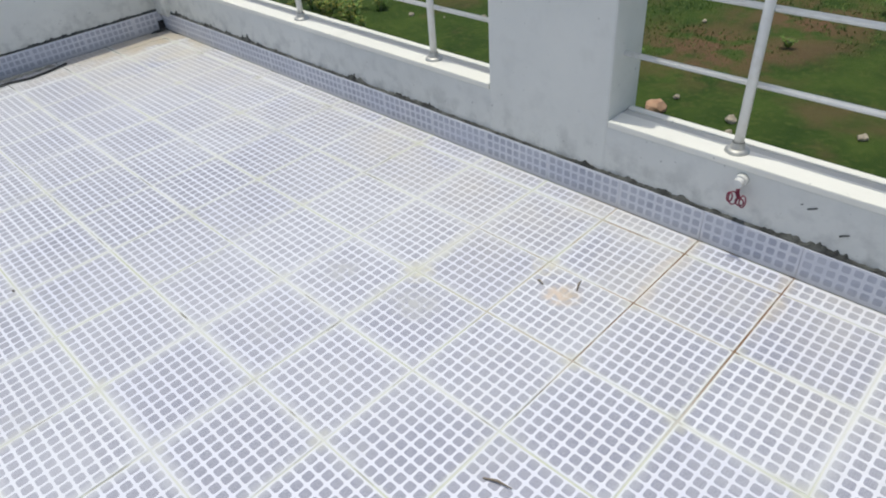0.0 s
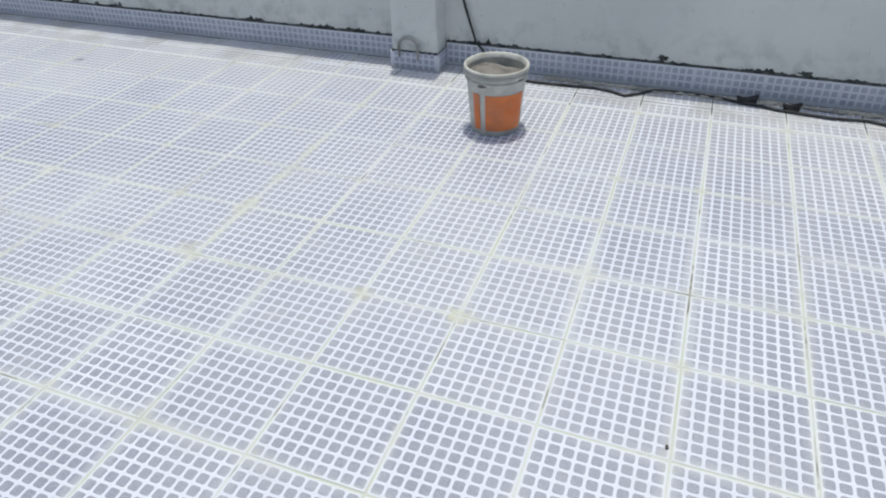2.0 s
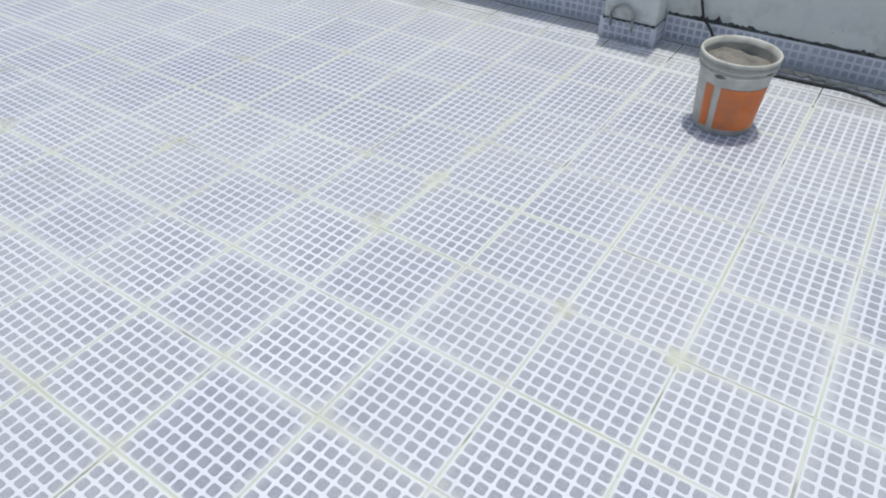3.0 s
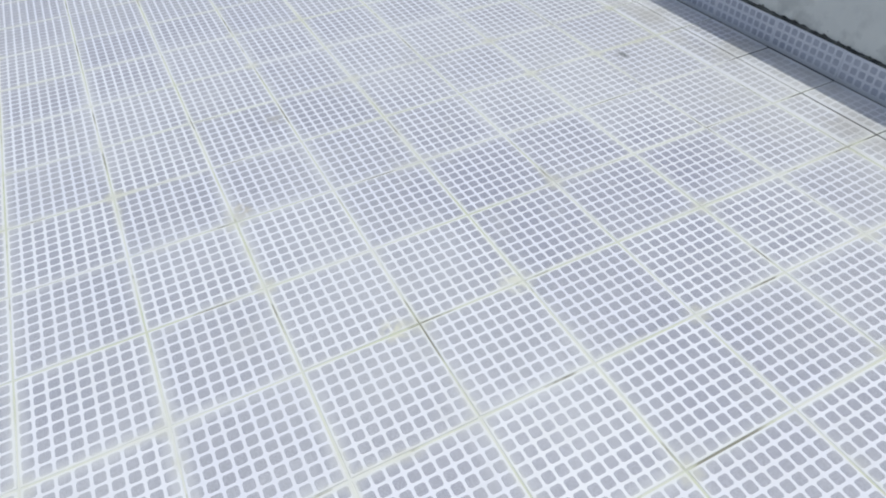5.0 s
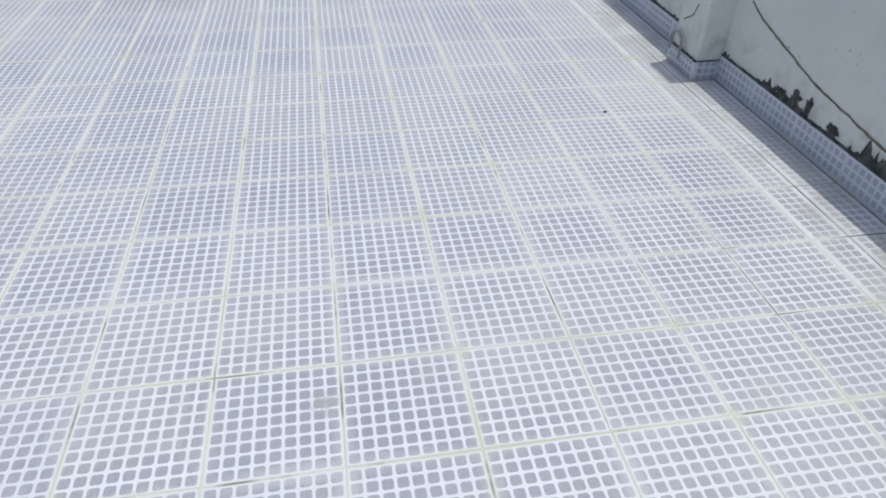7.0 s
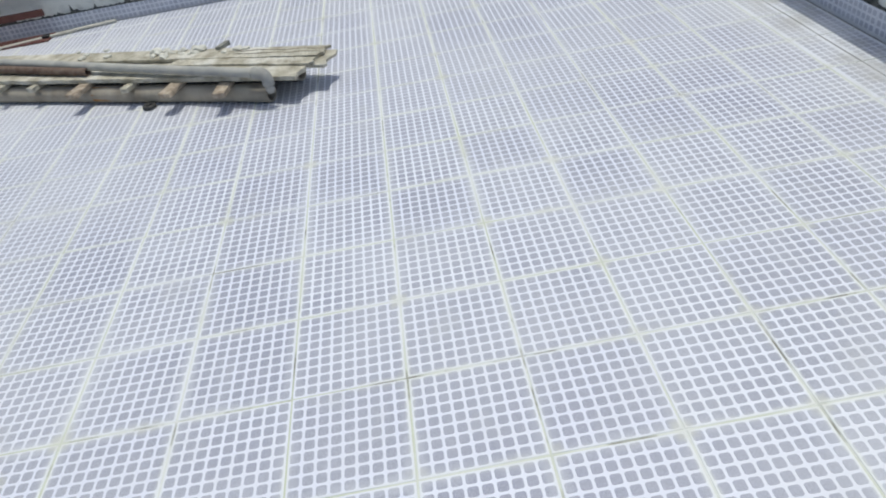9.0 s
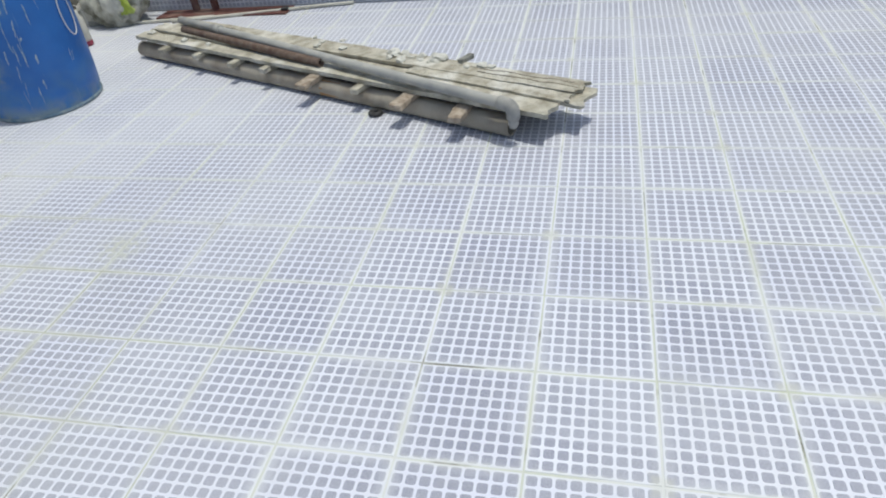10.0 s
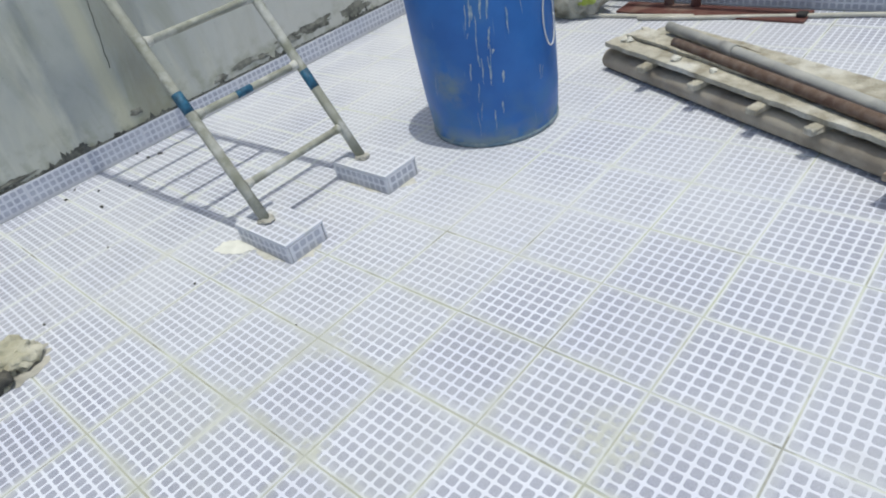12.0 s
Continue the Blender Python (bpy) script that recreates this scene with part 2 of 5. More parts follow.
pc = padm.mix(padm.ramp(grit, 0.46, 0.66, 0.0, 0.5), pc, (0.20, 0.21, 0.26))
pc = padm.mix(padm.ramp(grit, 0.42, 0.26, 0.0, 0.4), pc, (0.56, 0.57, 0.64))
padm.color(dusty(padm, pc)).bump(rib, 0.5, 0.001)

grout = with_x(Mat("pale_grout", 0.9))
g = grout.mix(grout.ramp(grout.noise(2.3, 5.0), 0.4, 0.62), (0.67, 0.685, 0.665), (0.56, 0.59, 0.48))
g = grout.mix(grout.ramp(grout.noise(5.0, 6.0, grout.scaled(1, 1, 1, (7, 3, 0))), 0.55, 0.64, 0.0, 0.85), g, (0.20, 0.195, 0.165))
rust = grout.math("MULTIPLY", grout.spot(1.05, -1.4, 0.2, 0.7), grout.ramp(grout.noise(6.0, 3.0), 0.4, 0.55))
g = grout.mix(grout.math("MULTIPLY", rust, 0.8), g, (0.34, 0.22, 0.14))
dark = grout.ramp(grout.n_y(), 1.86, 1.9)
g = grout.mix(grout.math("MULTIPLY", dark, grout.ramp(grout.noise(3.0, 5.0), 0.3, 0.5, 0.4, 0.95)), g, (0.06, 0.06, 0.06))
for gy in (-1.5, -1.8):
    line = grout.ramp(grout.math("ABSOLUTE", grout.math("SUBTRACT", grout.n_y(), gy)), 0.009, 0.016, 1.0, 0.0)
    line = grout.math("MULTIPLY", grout.math("MULTIPLY", line, grout.ramp(grout.n_x(), 0.5, 0.9)), grout.ramp(grout.noise(12.0, 4.0), 0.30, 0.46))
    g = grout.mix(grout.math("MULTIPLY", line, 0.95), g, (0.22, 0.13, 0.07))
green = grout.math("MULTIPLY", grout.spot(-5.6, -2.5, 0.8, 1.6), grout.ramp(grout.noise(5.0, 4.0), 0.35, 0.5))
g = grout.mix(grout.math("MULTIPLY", green, 0.7), g, (0.37, 0.375, 0.29))
grout.color(g).bump(grout.noise(90.0, 4.0), 0.5, 0.003)

skirt_glaze = with_x(Mat("skirting_glaze", 0.4))
sg = skirt_glaze.mix(skirt_glaze.ramp(skirt_glaze.noise(5.0, 5.0), 0.35, 0.7), (0.64, 0.66, 0.73), (0.73, 0.74, 0.79))
# shading at the floor put into the glaze colour, greyer below 35 mm
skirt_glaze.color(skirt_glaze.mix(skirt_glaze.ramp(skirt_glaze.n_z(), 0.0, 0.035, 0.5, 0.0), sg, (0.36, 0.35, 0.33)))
skirt_pad = with_x(Mat("skirting_pad", 0.5))
sp = skirt_pad.mix(skirt_pad.ramp(skirt_pad.noise(25.0, 2.0), 0.35, 0.65), (0.36, 0.38, 0.46), (0.45, 0.47, 0.55))
sp = skirt_pad.mix(skirt_pad.math("MULTIPLY", skirt_pad.ramp(skirt_pad.noise(6.0, 5.0), 0.42, 0.66), 0.45), sp, (0.60, 0.62, 0.68))
# same foot shading mixed into the pad colour, fading out at 40 mm
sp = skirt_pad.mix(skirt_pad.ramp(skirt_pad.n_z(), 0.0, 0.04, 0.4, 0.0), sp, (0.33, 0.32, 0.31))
skirt_pad.color(sp).bump(skirt_pad.noise(400.0, 2.0), 0.2, 0.001)


def wall_paint(name, base, patchy, grime, runs=0.0, grime_amount=0.5):
    m = with_x(Mat(name, 0.88, spec=0.3))
    c = m.mix(m.ramp(m.noise(1.3, 6.0, None, 0.6), 0.35, 0.68), base, patchy)
    c = m.mix(m.ramp(m.noise(9.0, 6.0), 0.55, 0.8, 0.0, 0.4), c, tuple(v * 0.8 for v in patchy))
    if runs:
        streak = m.noise(1.0, 6.0, m.scaled(3.2, 3.2, 0.7), 0.6, 1.2)
        c = m.mix(m.ramp(streak, 0.45, 0.62, 0.0, runs), c, grime)
        fine = m.noise(1.0, 4.0, m.scaled(7.0, 7.0, 0.6, (5, 2, 1)), 0.6, 1.0)
        c = m.mix(m.ramp(fine, 0.6, 0.74, 0.0, runs * 0.7), c, (0.28, 0.27, 0.22))
        pale = m.noise(1.0, 5.0, m.scaled(3.0, 3.0, 0.6, (11, 4, 2)), 0.6, 1.0)
        c = m.mix(m.ramp(pale, 0.52, 0.66, 0.0, runs * 0.9), c, (0.66, 0.655, 0.55))
    if runs:
        sx = m.math("ABSOLUTE", m.math("ADD", m.math("ADD", m.n_x(), 6.40), m.math("MULTIPLY", m.noise(2.5, 4.0), 0.10)))
        c = m.mix(m.math("MULTIPLY", m.ramp(sx, 0.02, 0.07, 1.0, 0.0), 0.65), c, (0.60, 0.585, 0.43))
        sx2 = m.math("ABSOLUTE", m.math("ADD", m.math("ADD", m.n_x(), 6.55), m.math("MULTIPLY", m.noise(2.0, 4.0), 0.12)))
        c = m.mix(m.math("MULTIPLY", m.ramp(sx2, 0.03, 0.12, 1.0, 0.0), 0.45), c, (0.27, 0.255, 0.18))
        clean = m.math("MULTIPLY", m.ramp(m.n_x(), -6.6, -7.5, 0.0, 1.0), 0.75)
        c = m.mix(clean, c, (0.63, 0.625, 0.58))
    low = m.math("MULTIPLY", m.ramp(m.n_z(), 0.13, 0.30, 1.0, 0.0), m.ramp(m.noise(14.0, 6.0), 0.48, 0.66))
    c = m.mix(m.math("MULTIPLY", low, grime_amount), c, grime)
    speck = m.ramp(m.noise(60.0, 2.0), 0.72, 0.76, 0.0, 0.7)
    c = m.mix(speck, c, (0.22, 0.22, 0.21))
    m.color(c).bump(m.noise(22.0, 8.0), 0.35, 0.006)
    return m


paint = wall_paint("white_wall_paint", (0.77, 0.775, 0.735), (0.68, 0.69, 0.66), (0.34, 0.35, 0.34))
stained = wall_paint("stained_wall_paint", (0.55, 0.565, 0.52), (0.42, 0.44, 0.41), (0.30, 0.305, 0.215), 0.6, 0.8)
coping = wall_paint("coping_paint", (0.84, 0.83, 0.77), (0.79, 0.78, 0.71), (0.5, 0.48, 0.42))
channel_paint = wall_paint("channel_paint", (0.66, 0.65, 0.60), (0.56, 0.55, 0.51), (0.3, 0.29, 0.26))
moss = with_x(Mat("dark_mortar", 0.95))
moss.color(moss.mix(moss.ramp(moss.noise(18.0, 6.0), 0.4, 0.62), (0.04, 0.042, 0.04), (0.12, 0.125, 0.115)))
moss.bump(moss.noise(70.0, 6.0), 0.8, 0.008)
cementm = with_x(Mat("dry_cement", 0.95))
cementm.color(cementm.mix(cementm.ramp(cementm.noise(12.0, 6.0), 0.35, 0.65), (0.33, 0.32, 0.28), (0.52, 0.50, 0.44)))
cementm.bump(cementm.noise(60.0, 6.0), 0.7, 0.006)
rail_paint = with_x(Mat("white_rail_enamel", 0.35))
rail_paint.color(rail_paint.mix(rail_paint.ramp(rail_paint.noise(30.0, 4.0), 0.5, 0.75), (0.80, 0.80, 0.77), (0.68, 0.67, 0.62)))
galv = with_x(Mat("dull_zinc", 0.5, 0.6))
galv.color(galv.mix(galv.noise(50.0, 4.0), (0.42, 0.42, 0.40), (0.62, 0.61, 0.58)))


def rgb_noise(name, a, b, scale=20.0, rough=0.8, bump=0.4, dist=0.004, metal=0.0, c=None, stretch=(1, 1, 1)):
    m = with_x(Mat(name, rough, metal))
    vec = m.scaled(*stretch, src=m.tc.outputs["Object"])
    col = m.mix(m.ramp(m.noise(scale, 6.0, vec), 0.36, 0.64), a, b)
    if c is not None:
        col = m.mix(m.ramp(m.noise(scale * 0.45, 6.0, m.scaled(*stretch, (3, 1, 2), m.tc.outputs["Object"])), 0.52, 0.66), col, c)
    m.color(col).bump(m.noise(scale * 4, 6.0, vec), bump, dist)
    return m


blue = with_x(Mat("blue_drum_plastic", 0.42))
bc = blue.mix(blue.ramp(blue.noise(5.0, 6.0), 0.36, 0.64), (0.016, 0.125, 0.42), (0.026, 0.165, 0.50))
film = blue.math("MULTIPLY", blue.ramp(blue.n_z(), 0.02, 0.30, 1.0, 0.0), blue.ramp(blue.noise(11.0, 6.0), 0.40, 0.66))
bc = blue.mix(blue.math("MULTIPLY", film, 0.6), bc, (0.12, 0.24, 0.33))
for bx, by, bz, br in ((-7.088, -3.04, 0.28, 0.085), (-7.13, -3.02, 0.24, 0.06), (-7.16, -3.17, 0.10, 0.07)):
    grime = blue.math("MULTIPLY", blue.spot(bx, by, br * 0.2, br * 1.3, bz), blue.ramp(blue.noise(14.0, 5.0), 0.34, 0.6))
    bc = blue.mix(blue.math("MULTIPLY", grime, 0.8), bc, (0.19, 0.27, 0.28))
foot_grime = blue.math("MULTIPLY", blue.ramp(blue.n_z(), 0.02, 0.10, 1.0, 0.0), blue.ramp(blue.noise(9.0, 5.0), 0.38, 0.56))
bc = blue.mix(blue.math("MULTIPLY", foot_grime, 0.9), bc, (0.22, 0.29, 0.30))
bc = blue.mix(blue.ramp(blue.noise(4.5, 5.0, blue.scaled(1, 1, 1, (4, 1, 3))), 0.58, 0.72, 0.0, 0.4), bc, (0.10, 0.22, 0.34))
scuff = blue.noise(1.0, 4.0, blue.scaled(60.0, 60.0, 5.0))
bc = blue.mix(blue.ramp(scuff, 0.66, 0.74, 0.0, 0.5), bc, (0.20, 0.33, 0.50))
blue.color(bc).bump(blue.noise(30.0, 5.0), 0.12, 0.003)
blue.rough(blue.ramp(film, 0.0, 1.0, 0.4, 0.85))
splash = rgb_noise("cement_splash", (0.46, 0.54, 0.58), (0.16, 0.30, 0.47), 40.0, 0.9, 0.5, 0.002)
dull_ring = rgb_noise("dusty_blue_rim", (0.12, 0.20, 0.27), (0.28, 0.34, 0.36), 25.0, 0.8, 0.4)
bucket_white = rgb_noise("dirty_white_plastic", (0.62, 0.61, 0.55), (0.45, 0.44, 0.39), 14.0, 0.5, 0.2, 0.002, 0.0, (0.70, 0.69, 0.65))
orange = rgb_noise("orange_label", (0.72, 0.17, 0.035), (0.80, 0.24, 0.07), 10.0, 0.5, 0.15, 0.002, 0.0, (0.62, 0.20, 0.08))
wood = rgb_noise("cement_coated_wood", (0.55, 0.52, 0.43), (0.33, 0.30, 0.23), 14.0, 0.92, 1.0, 0.012, 0.0, (0.66, 0.64, 0.57), (1, 1, 1))
raw_wood = rgb_noise("raw_sawn_wood", (0.46, 0.39, 0.31), (0.24, 0.185, 0.135), 30.0, 0.9, 0.5, 0.004)
pvc = rgb_noise("dusty_grey_pipe", (0.33, 0.33, 0.315), (0.45, 0.44, 0.40), 9.0, 0.8, 0.5, 0.004, 0.0, (0.26, 0.255, 0.24))
old_pipe = rgb_noise("dusty_support_pipe", (0.40, 0.36, 0.30), (0.26, 0.225, 0.18), 7.0, 0.92, 0.6, 0.006, 0.0, (0.42, 0.38, 0.31))
rusty = rgb_noise("rusty_steel", (0.13, 0.085, 0.062), (0.20, 0.15, 0.12), 25.0, 0.9, 0.6, 0.003, 0.0, (0.10, 0.06, 0.045))
chip = rgb_noise("mortar_chip", (0.50, 0.49, 0.43), (0.68, 0.67, 0.61), 20.0, 0.95, 0.6, 0.004)
black = rgb_noise("black_rubber", (0.02, 0.02, 0.02), (0.05, 0.05, 0.05), 20.0, 0.7)
red_wood = rgb_noise("dark_red_painted_wood", (0.10, 0.035, 0.03), (0.15, 0.062, 0.05), 10.0, 0.75, 0.4, 0.003, 0.0, (0.24, 0.16, 0.13))
ladder_m = rgb_noise("dusty_green_enamel", (0.27, 0.275, 0.215), (0.40, 0.40, 0.34), 16.0, 0.75, 0.6, 0.004, 0.0, (0.60, 0.60, 0.56))
tape = rgb_noise("blue_paint_band", (0.012, 0.05, 0.095), (0.035, 0.16, 0.27), 34.0, 0.6)
white_rod = rgb_noise("white_plastic_rod", (0.62, 0.60, 0.53), (0.48, 0.46, 0.39), 12.0, 0.6)
sackm = rgb_noise("woven_sack", (0.58, 0.57, 0.49), (0.13, 0.125, 0.09), 7.0, 0.85, 0.6, 0.006, 0.0, (0.62, 0.61, 0.56))
sack_green = rgb_noise("lime_print", (0.36, 0.45, 0.06), (0.46, 0.52, 0.18), 12.0, 0.8)
dark_dirt = rgb_noise("dark_dirt", (0.04, 0.04, 0.035), (0.11, 0.105, 0.09), 16.0, 0.95, 0.8, 0.01)
white_plastic = rgb_noise("white_plastic", (0.75, 0.75, 0.73), (0.65, 0.65, 0.62), 12.0, 0.5)
red_plastic = rgb_noise("dark_red_thread", (0.20, 0.02, 0.05), (0.30, 0.05, 0.08), 30.0, 0.7)
grassm = with_x(Mat("grass_ground", 0.95, spec=0.2))
gg = grassm.mix(grassm.ramp(grassm.noise(1.2, 8.0), 0.35, 0.65), (0.030, 0.062, 0.011), (0.060, 0.100, 0.018))
gg = grassm.mix(grassm.ramp(grassm.noise(9.0, 6.0), 0.5, 0.75), gg, (0.085, 0.115, 0.027))
earth = grassm.math("MAXIMUM", grassm.spot(11.6, 2.9, 0.4, 2.2), grassm.spot(14.0, 2.0, 0.4, 2.0))
soil = grassm.math("MULTIPLY", grassm.ramp(grassm.noise(0.5, 6.0, grassm.scaled(1, 1, 1, (2.0, 5.3, 0))), 0.54, 0.66), 0.6)
gg = grassm.mix(grassm.math("MULTIPLY", earth, grassm.ramp(grassm.noise(1.6, 6.0), 0.42, 0.55)), gg, (0.15, 0.09, 0.05))
gg = grassm.mix(soil, gg, (0.14, 0.085, 0.05))
hedge = grassm.ramp(grassm.math("ADD", grassm.n_y(), grassm.math("MULTIPLY", grassm.noise(0.4, 4.0), 3.0)), 12.2, 14.0)
gg = grassm.mix(grassm.math("MULTIPLY", hedge, 0.7), gg, (0.018, 0.040, 0.012))
grassm.color(gg).bump(grassm.noise(30.0, 8.0), 1.0, 0.05)
leafm = rgb_noise("weed_leaf", (0.09, 0.18, 0.02), (0.17, 0.27, 0.04), 3.0, 0.6, 0.2, 0.004, 0.0, (0.16, 0.19, 0.03))
yellow_leaf = rgb_noise("yellow_leaf", (0.26, 0.24, 0.03), (0.20, 0.22, 0.03), 5.0, 0.6)
orange_stone = rgb_noise("orange_stone", (0.40, 0.23, 0.14), (0.48, 0.31, 0.20), 8.0, 0.9)
stone = rgb_noise("field_stone", (0.30, 0.26, 0.20), (0.42, 0.36, 0.28), 8.0, 0.9)
plaster = wall_paint("outer_plaster", (0.55, 0.54, 0.50), (0.45, 0.44, 0.41), (0.3, 0.3, 0.28))

# ---- mesh helpers ----


def part(name, bm, material, parent=None, label="", smooth=False):
    me = bpy.data.meshes.new(name)
    if smooth:
        for f in bm.faces:
            f.smooth = True
    bm.to_mesh(me)
    bm.free()
    for m in material if isinstance(material, (list, tuple)) else (material,):
        me.materials.append(m.m)
    ob = new(name, me)
    ob.parent = parent
    return tagged(ob, label)


def empty(name, loc, label, category, group="", kind="", rz=0.0):
    ob = new(name)
    ob.empty_display_size = 0.1
    ob.matrix_basis = pose(*loc, 0, 0, rz)
    return tagged(ob, label, category, group, kind)


def add_box(bm, x0, x1, y0, y1, z0, z1, bevel=0.0, mat=0, m=None):
    vs = [bm.verts.new(p) for p in itertools.product((x0, x1), (y0, y1), (z0, z1))]
    if m is not None:
        for v in vs:
            v.co = m @ v.co
    q = ((0, 1, 3, 2), (4, 6, 7, 5), (0, 4, 5, 1), (2, 3, 7, 6), (0, 2, 6, 4), (1, 5, 7, 3))
    fs = [bm.faces.new([vs[i] for i in f]) for f in q]
    for f in fs:
        f.material_index = mat
    if bevel:
        es = list({e for f in fs for e in f.edges})
        bmesh.ops.bevel(bm, geom=es, offset=bevel, segments=2, profile=0.6, affect="EDGES", clamp_overlap=True)
    return vs


def add_tube(bm, path, r, seg=14, inner=None, jitter=0.0, mat=0, caps=True):
    """A round bar along a list of points; r a number or one per point."""
    pts = [Vector(p) for p in path]
    rs = [r] * len(pts) if isinstance(r, (int, float)) else r
    rings, ref = [], None
    for i, p in enumerate(pts):
        d = (pts[min(i + 1, len(pts) - 1)] - pts[max(i - 1, 0)]).normalized()
        if ref is None:
            ref = d.orthogonal().normalized()
        ref = (ref - d * ref.dot(d)).normalized()
        side = d.cross(ref)
        rings.append([bm.verts.new(p + (ref * math.cos(a) + side * math.sin(a)) * rs[i] * (1 + random.uniform(-jitter, jitter)))
                      for a in (2 * math.pi * k / seg for k in range(seg))])
    for a, b in zip(rings, rings[1:]):
        for k in range(seg):
            f = bm.faces.new((a[k], a[(k + 1) % seg], b[(k + 1) % seg], b[k]))
            f.material_index, f.smooth = mat, True
    if caps:
        if inner:
            for ring, p, s in ((rings[0], pts[0], 1), (rings[-1], pts[-1], -1)):
                d = (pts[1] - pts[0]).normalized() if s > 0 else (pts[-1] - pts[-2]).normalized() * -1
                inn = [bm.verts.new(p + (v.co - p) * inner) for v in ring]
                deep = [bm.verts.new(v.co + d * rs[0] * 2) for v in inn]
                for k in range(seg):
                    j = (k + 1) % seg
                    bm.faces.new((ring[k], ring[j], inn[j], inn[k])).material_index = mat
                    bm.faces.new((inn[k], inn[j], deep[j], deep[k])).material_index = mat
                bm.faces.new(deep).material_index = mat
        else:
            bm.faces.new(rings[0]).material_index = mat
            bm.faces.new(rings[-1]).material_index = mat
    bmesh.ops.recalc_face_normals(bm, faces=bm.faces)


def add_lathe(bm, profile, seg=48, mat=0, centre=(0, 0)):
    """Turns a profile of (radius, height) round the z axis."""
    rings = [[bm.verts.new((centre[0] + r * math.cos(2 * math.pi * k / seg), centre[1] + r * math.sin(2 * math.pi * k / seg), z))
              for k in range(seg)] for r, z in profile]
    for a, b in zip(rings, rings[1:]):
        for k in range(seg):
            f = bm.faces.new((a[k], a[(k + 1) % seg], b[(k + 1) % seg], b[k]))
            f.material_index, f.smooth = mat, True
    return rings


def lump(bm, c, size, seed=0, sub=2, rough=0.35, mat=0):
    res = bmesh.ops.create_icosphere(bm, subdivisions=sub, radius=1.0)
    for v in res["verts"]:
        n = noise.noise(v.co * 1.3 + Vector((seed * 3.1, seed, 0))) + 0.5 * noise.noise(v.co * 3.1 + Vector((seed, 7, 0)))
        v.co *= 1 + rough * n
        v.co = Vector((v.co.x * size[0], v.co.y * size[1], max(v.co.z, -0.55) * size[2] + 0.55 * size[2])) + Vector(c)
    for f in {f for v in res["verts"] for f in v.link_faces}:
        f.material_index = mat


def rod(name, a, b, r, material, parent, label="", inner=None, seg=14, wobble=0.0, n=2):
    bm = bmesh.new()
    a, b = Vector(a), Vector(b)
    pts = [a.lerp(b, k / (n - 1)) + Vector((random.uniform(-wobble, wobble), random.uniform(-wobble, wobble), random.uniform(-wobble, wobble) * 0.4)) * (0 < k < n - 1) for k in range(n)]
    add_tube(bm, pts, r, seg, inner, 0.02 if n > 2 else 0.0)
    return part(name, bm, material, parent, label)


# ---- the large structure ----
XA, XC, YB, YD = 1.29, -8.89, 2.10, -4.64
H_B, H_D = 0.85, 2.6


def structure(name, boxes, material, label, category, bevel=0.006):
    bm = bmesh.new()
    for b in boxes:
        add_box(bm, *b, bevel)
    return tagged(part(name, bm, material), label, category, "", "structure")


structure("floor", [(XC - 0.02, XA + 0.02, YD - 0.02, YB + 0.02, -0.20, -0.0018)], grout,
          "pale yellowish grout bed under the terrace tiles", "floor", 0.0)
structure("wall_north", [(XC - 0.16, XA + 0.17, YB + 0.012, YB + 0.16, -3.6, H_B)], paint,
          "patchy white painted parapet wall with grime along its foot", "wall")
structure("wall_west", [(XC - 0.16, XC - 0.012, YD - 0.012, YB + 0.012, -3.6, H_B + 0.1)], paint,
          "white painted parapet wall behind the red frame", "wall")
structure("wall_south", [(XC - 0.16, XA + 0.17, YD - 0.16, YD - 0.012, -3.6, H_D)], stained,
          "grey concrete wall with dark water runs behind the ladder", "wall")
wall_east = structure("wall_east", [(XA + 0.012, XA + 0.15, YD - 0.012, YB + 0.012, -3.6, 0.285)], paint,
                      "low white parapet wall carrying the steel railing", "wall")
for name, x0, x1, z1 in (("coping_front", XA + 0.006, XA + 0.090, 0.307), ("coping_channel", XA + 0.0905, XA + 0.122, 0.3045), ("coping_lip", XA + 0.1225, XA + 0.155, 0.308)):
    for y0, y1 in ((-4.6, -1.127), (-0.612, YB + 0.012)):
        bm = bmesh.new()
        add_box(bm, x0, x1, y0, y1, 0.285, z1, 0.004)
        part("coping_strip", bm, channel_paint if name == "coping_channel" else coping, wall_east, "chalky white coping strip")
structure("pillar", [(XA + 0.010, XA + 0.185, -1.125, -0.614, 0.1, 1.35)], paint,
          "square white plastered pillar standing in the low parapet", "pillar", 0.008)
structure("corner_pillar", [(XA - 0.02, XA + 0.20, YB - 0.13, YB + 0.014, 0.1, 1.2)], paint,
          "white plastered corner pillar where two parapets meet", "pillar", 0.008)
for x0, x1 in ((-1.862, -1.60), (-5.66, -5.40)):
    structure("pilaster", [(x0 + 0.01, x1 - 0.01, YB - 0.108, YB + 0.012, 0.09, H_B)], paint,
              "shallow white plastered pilaster on the long parapet", "pilaster", 0.006)
structure("building_base", [(XC - 0.14, XA + 0.14, YD - 0.14, YB + 0.14, -3.6, -0.2)], plaster,
          "plastered storey of the building under the terrace", "building", 0.0)

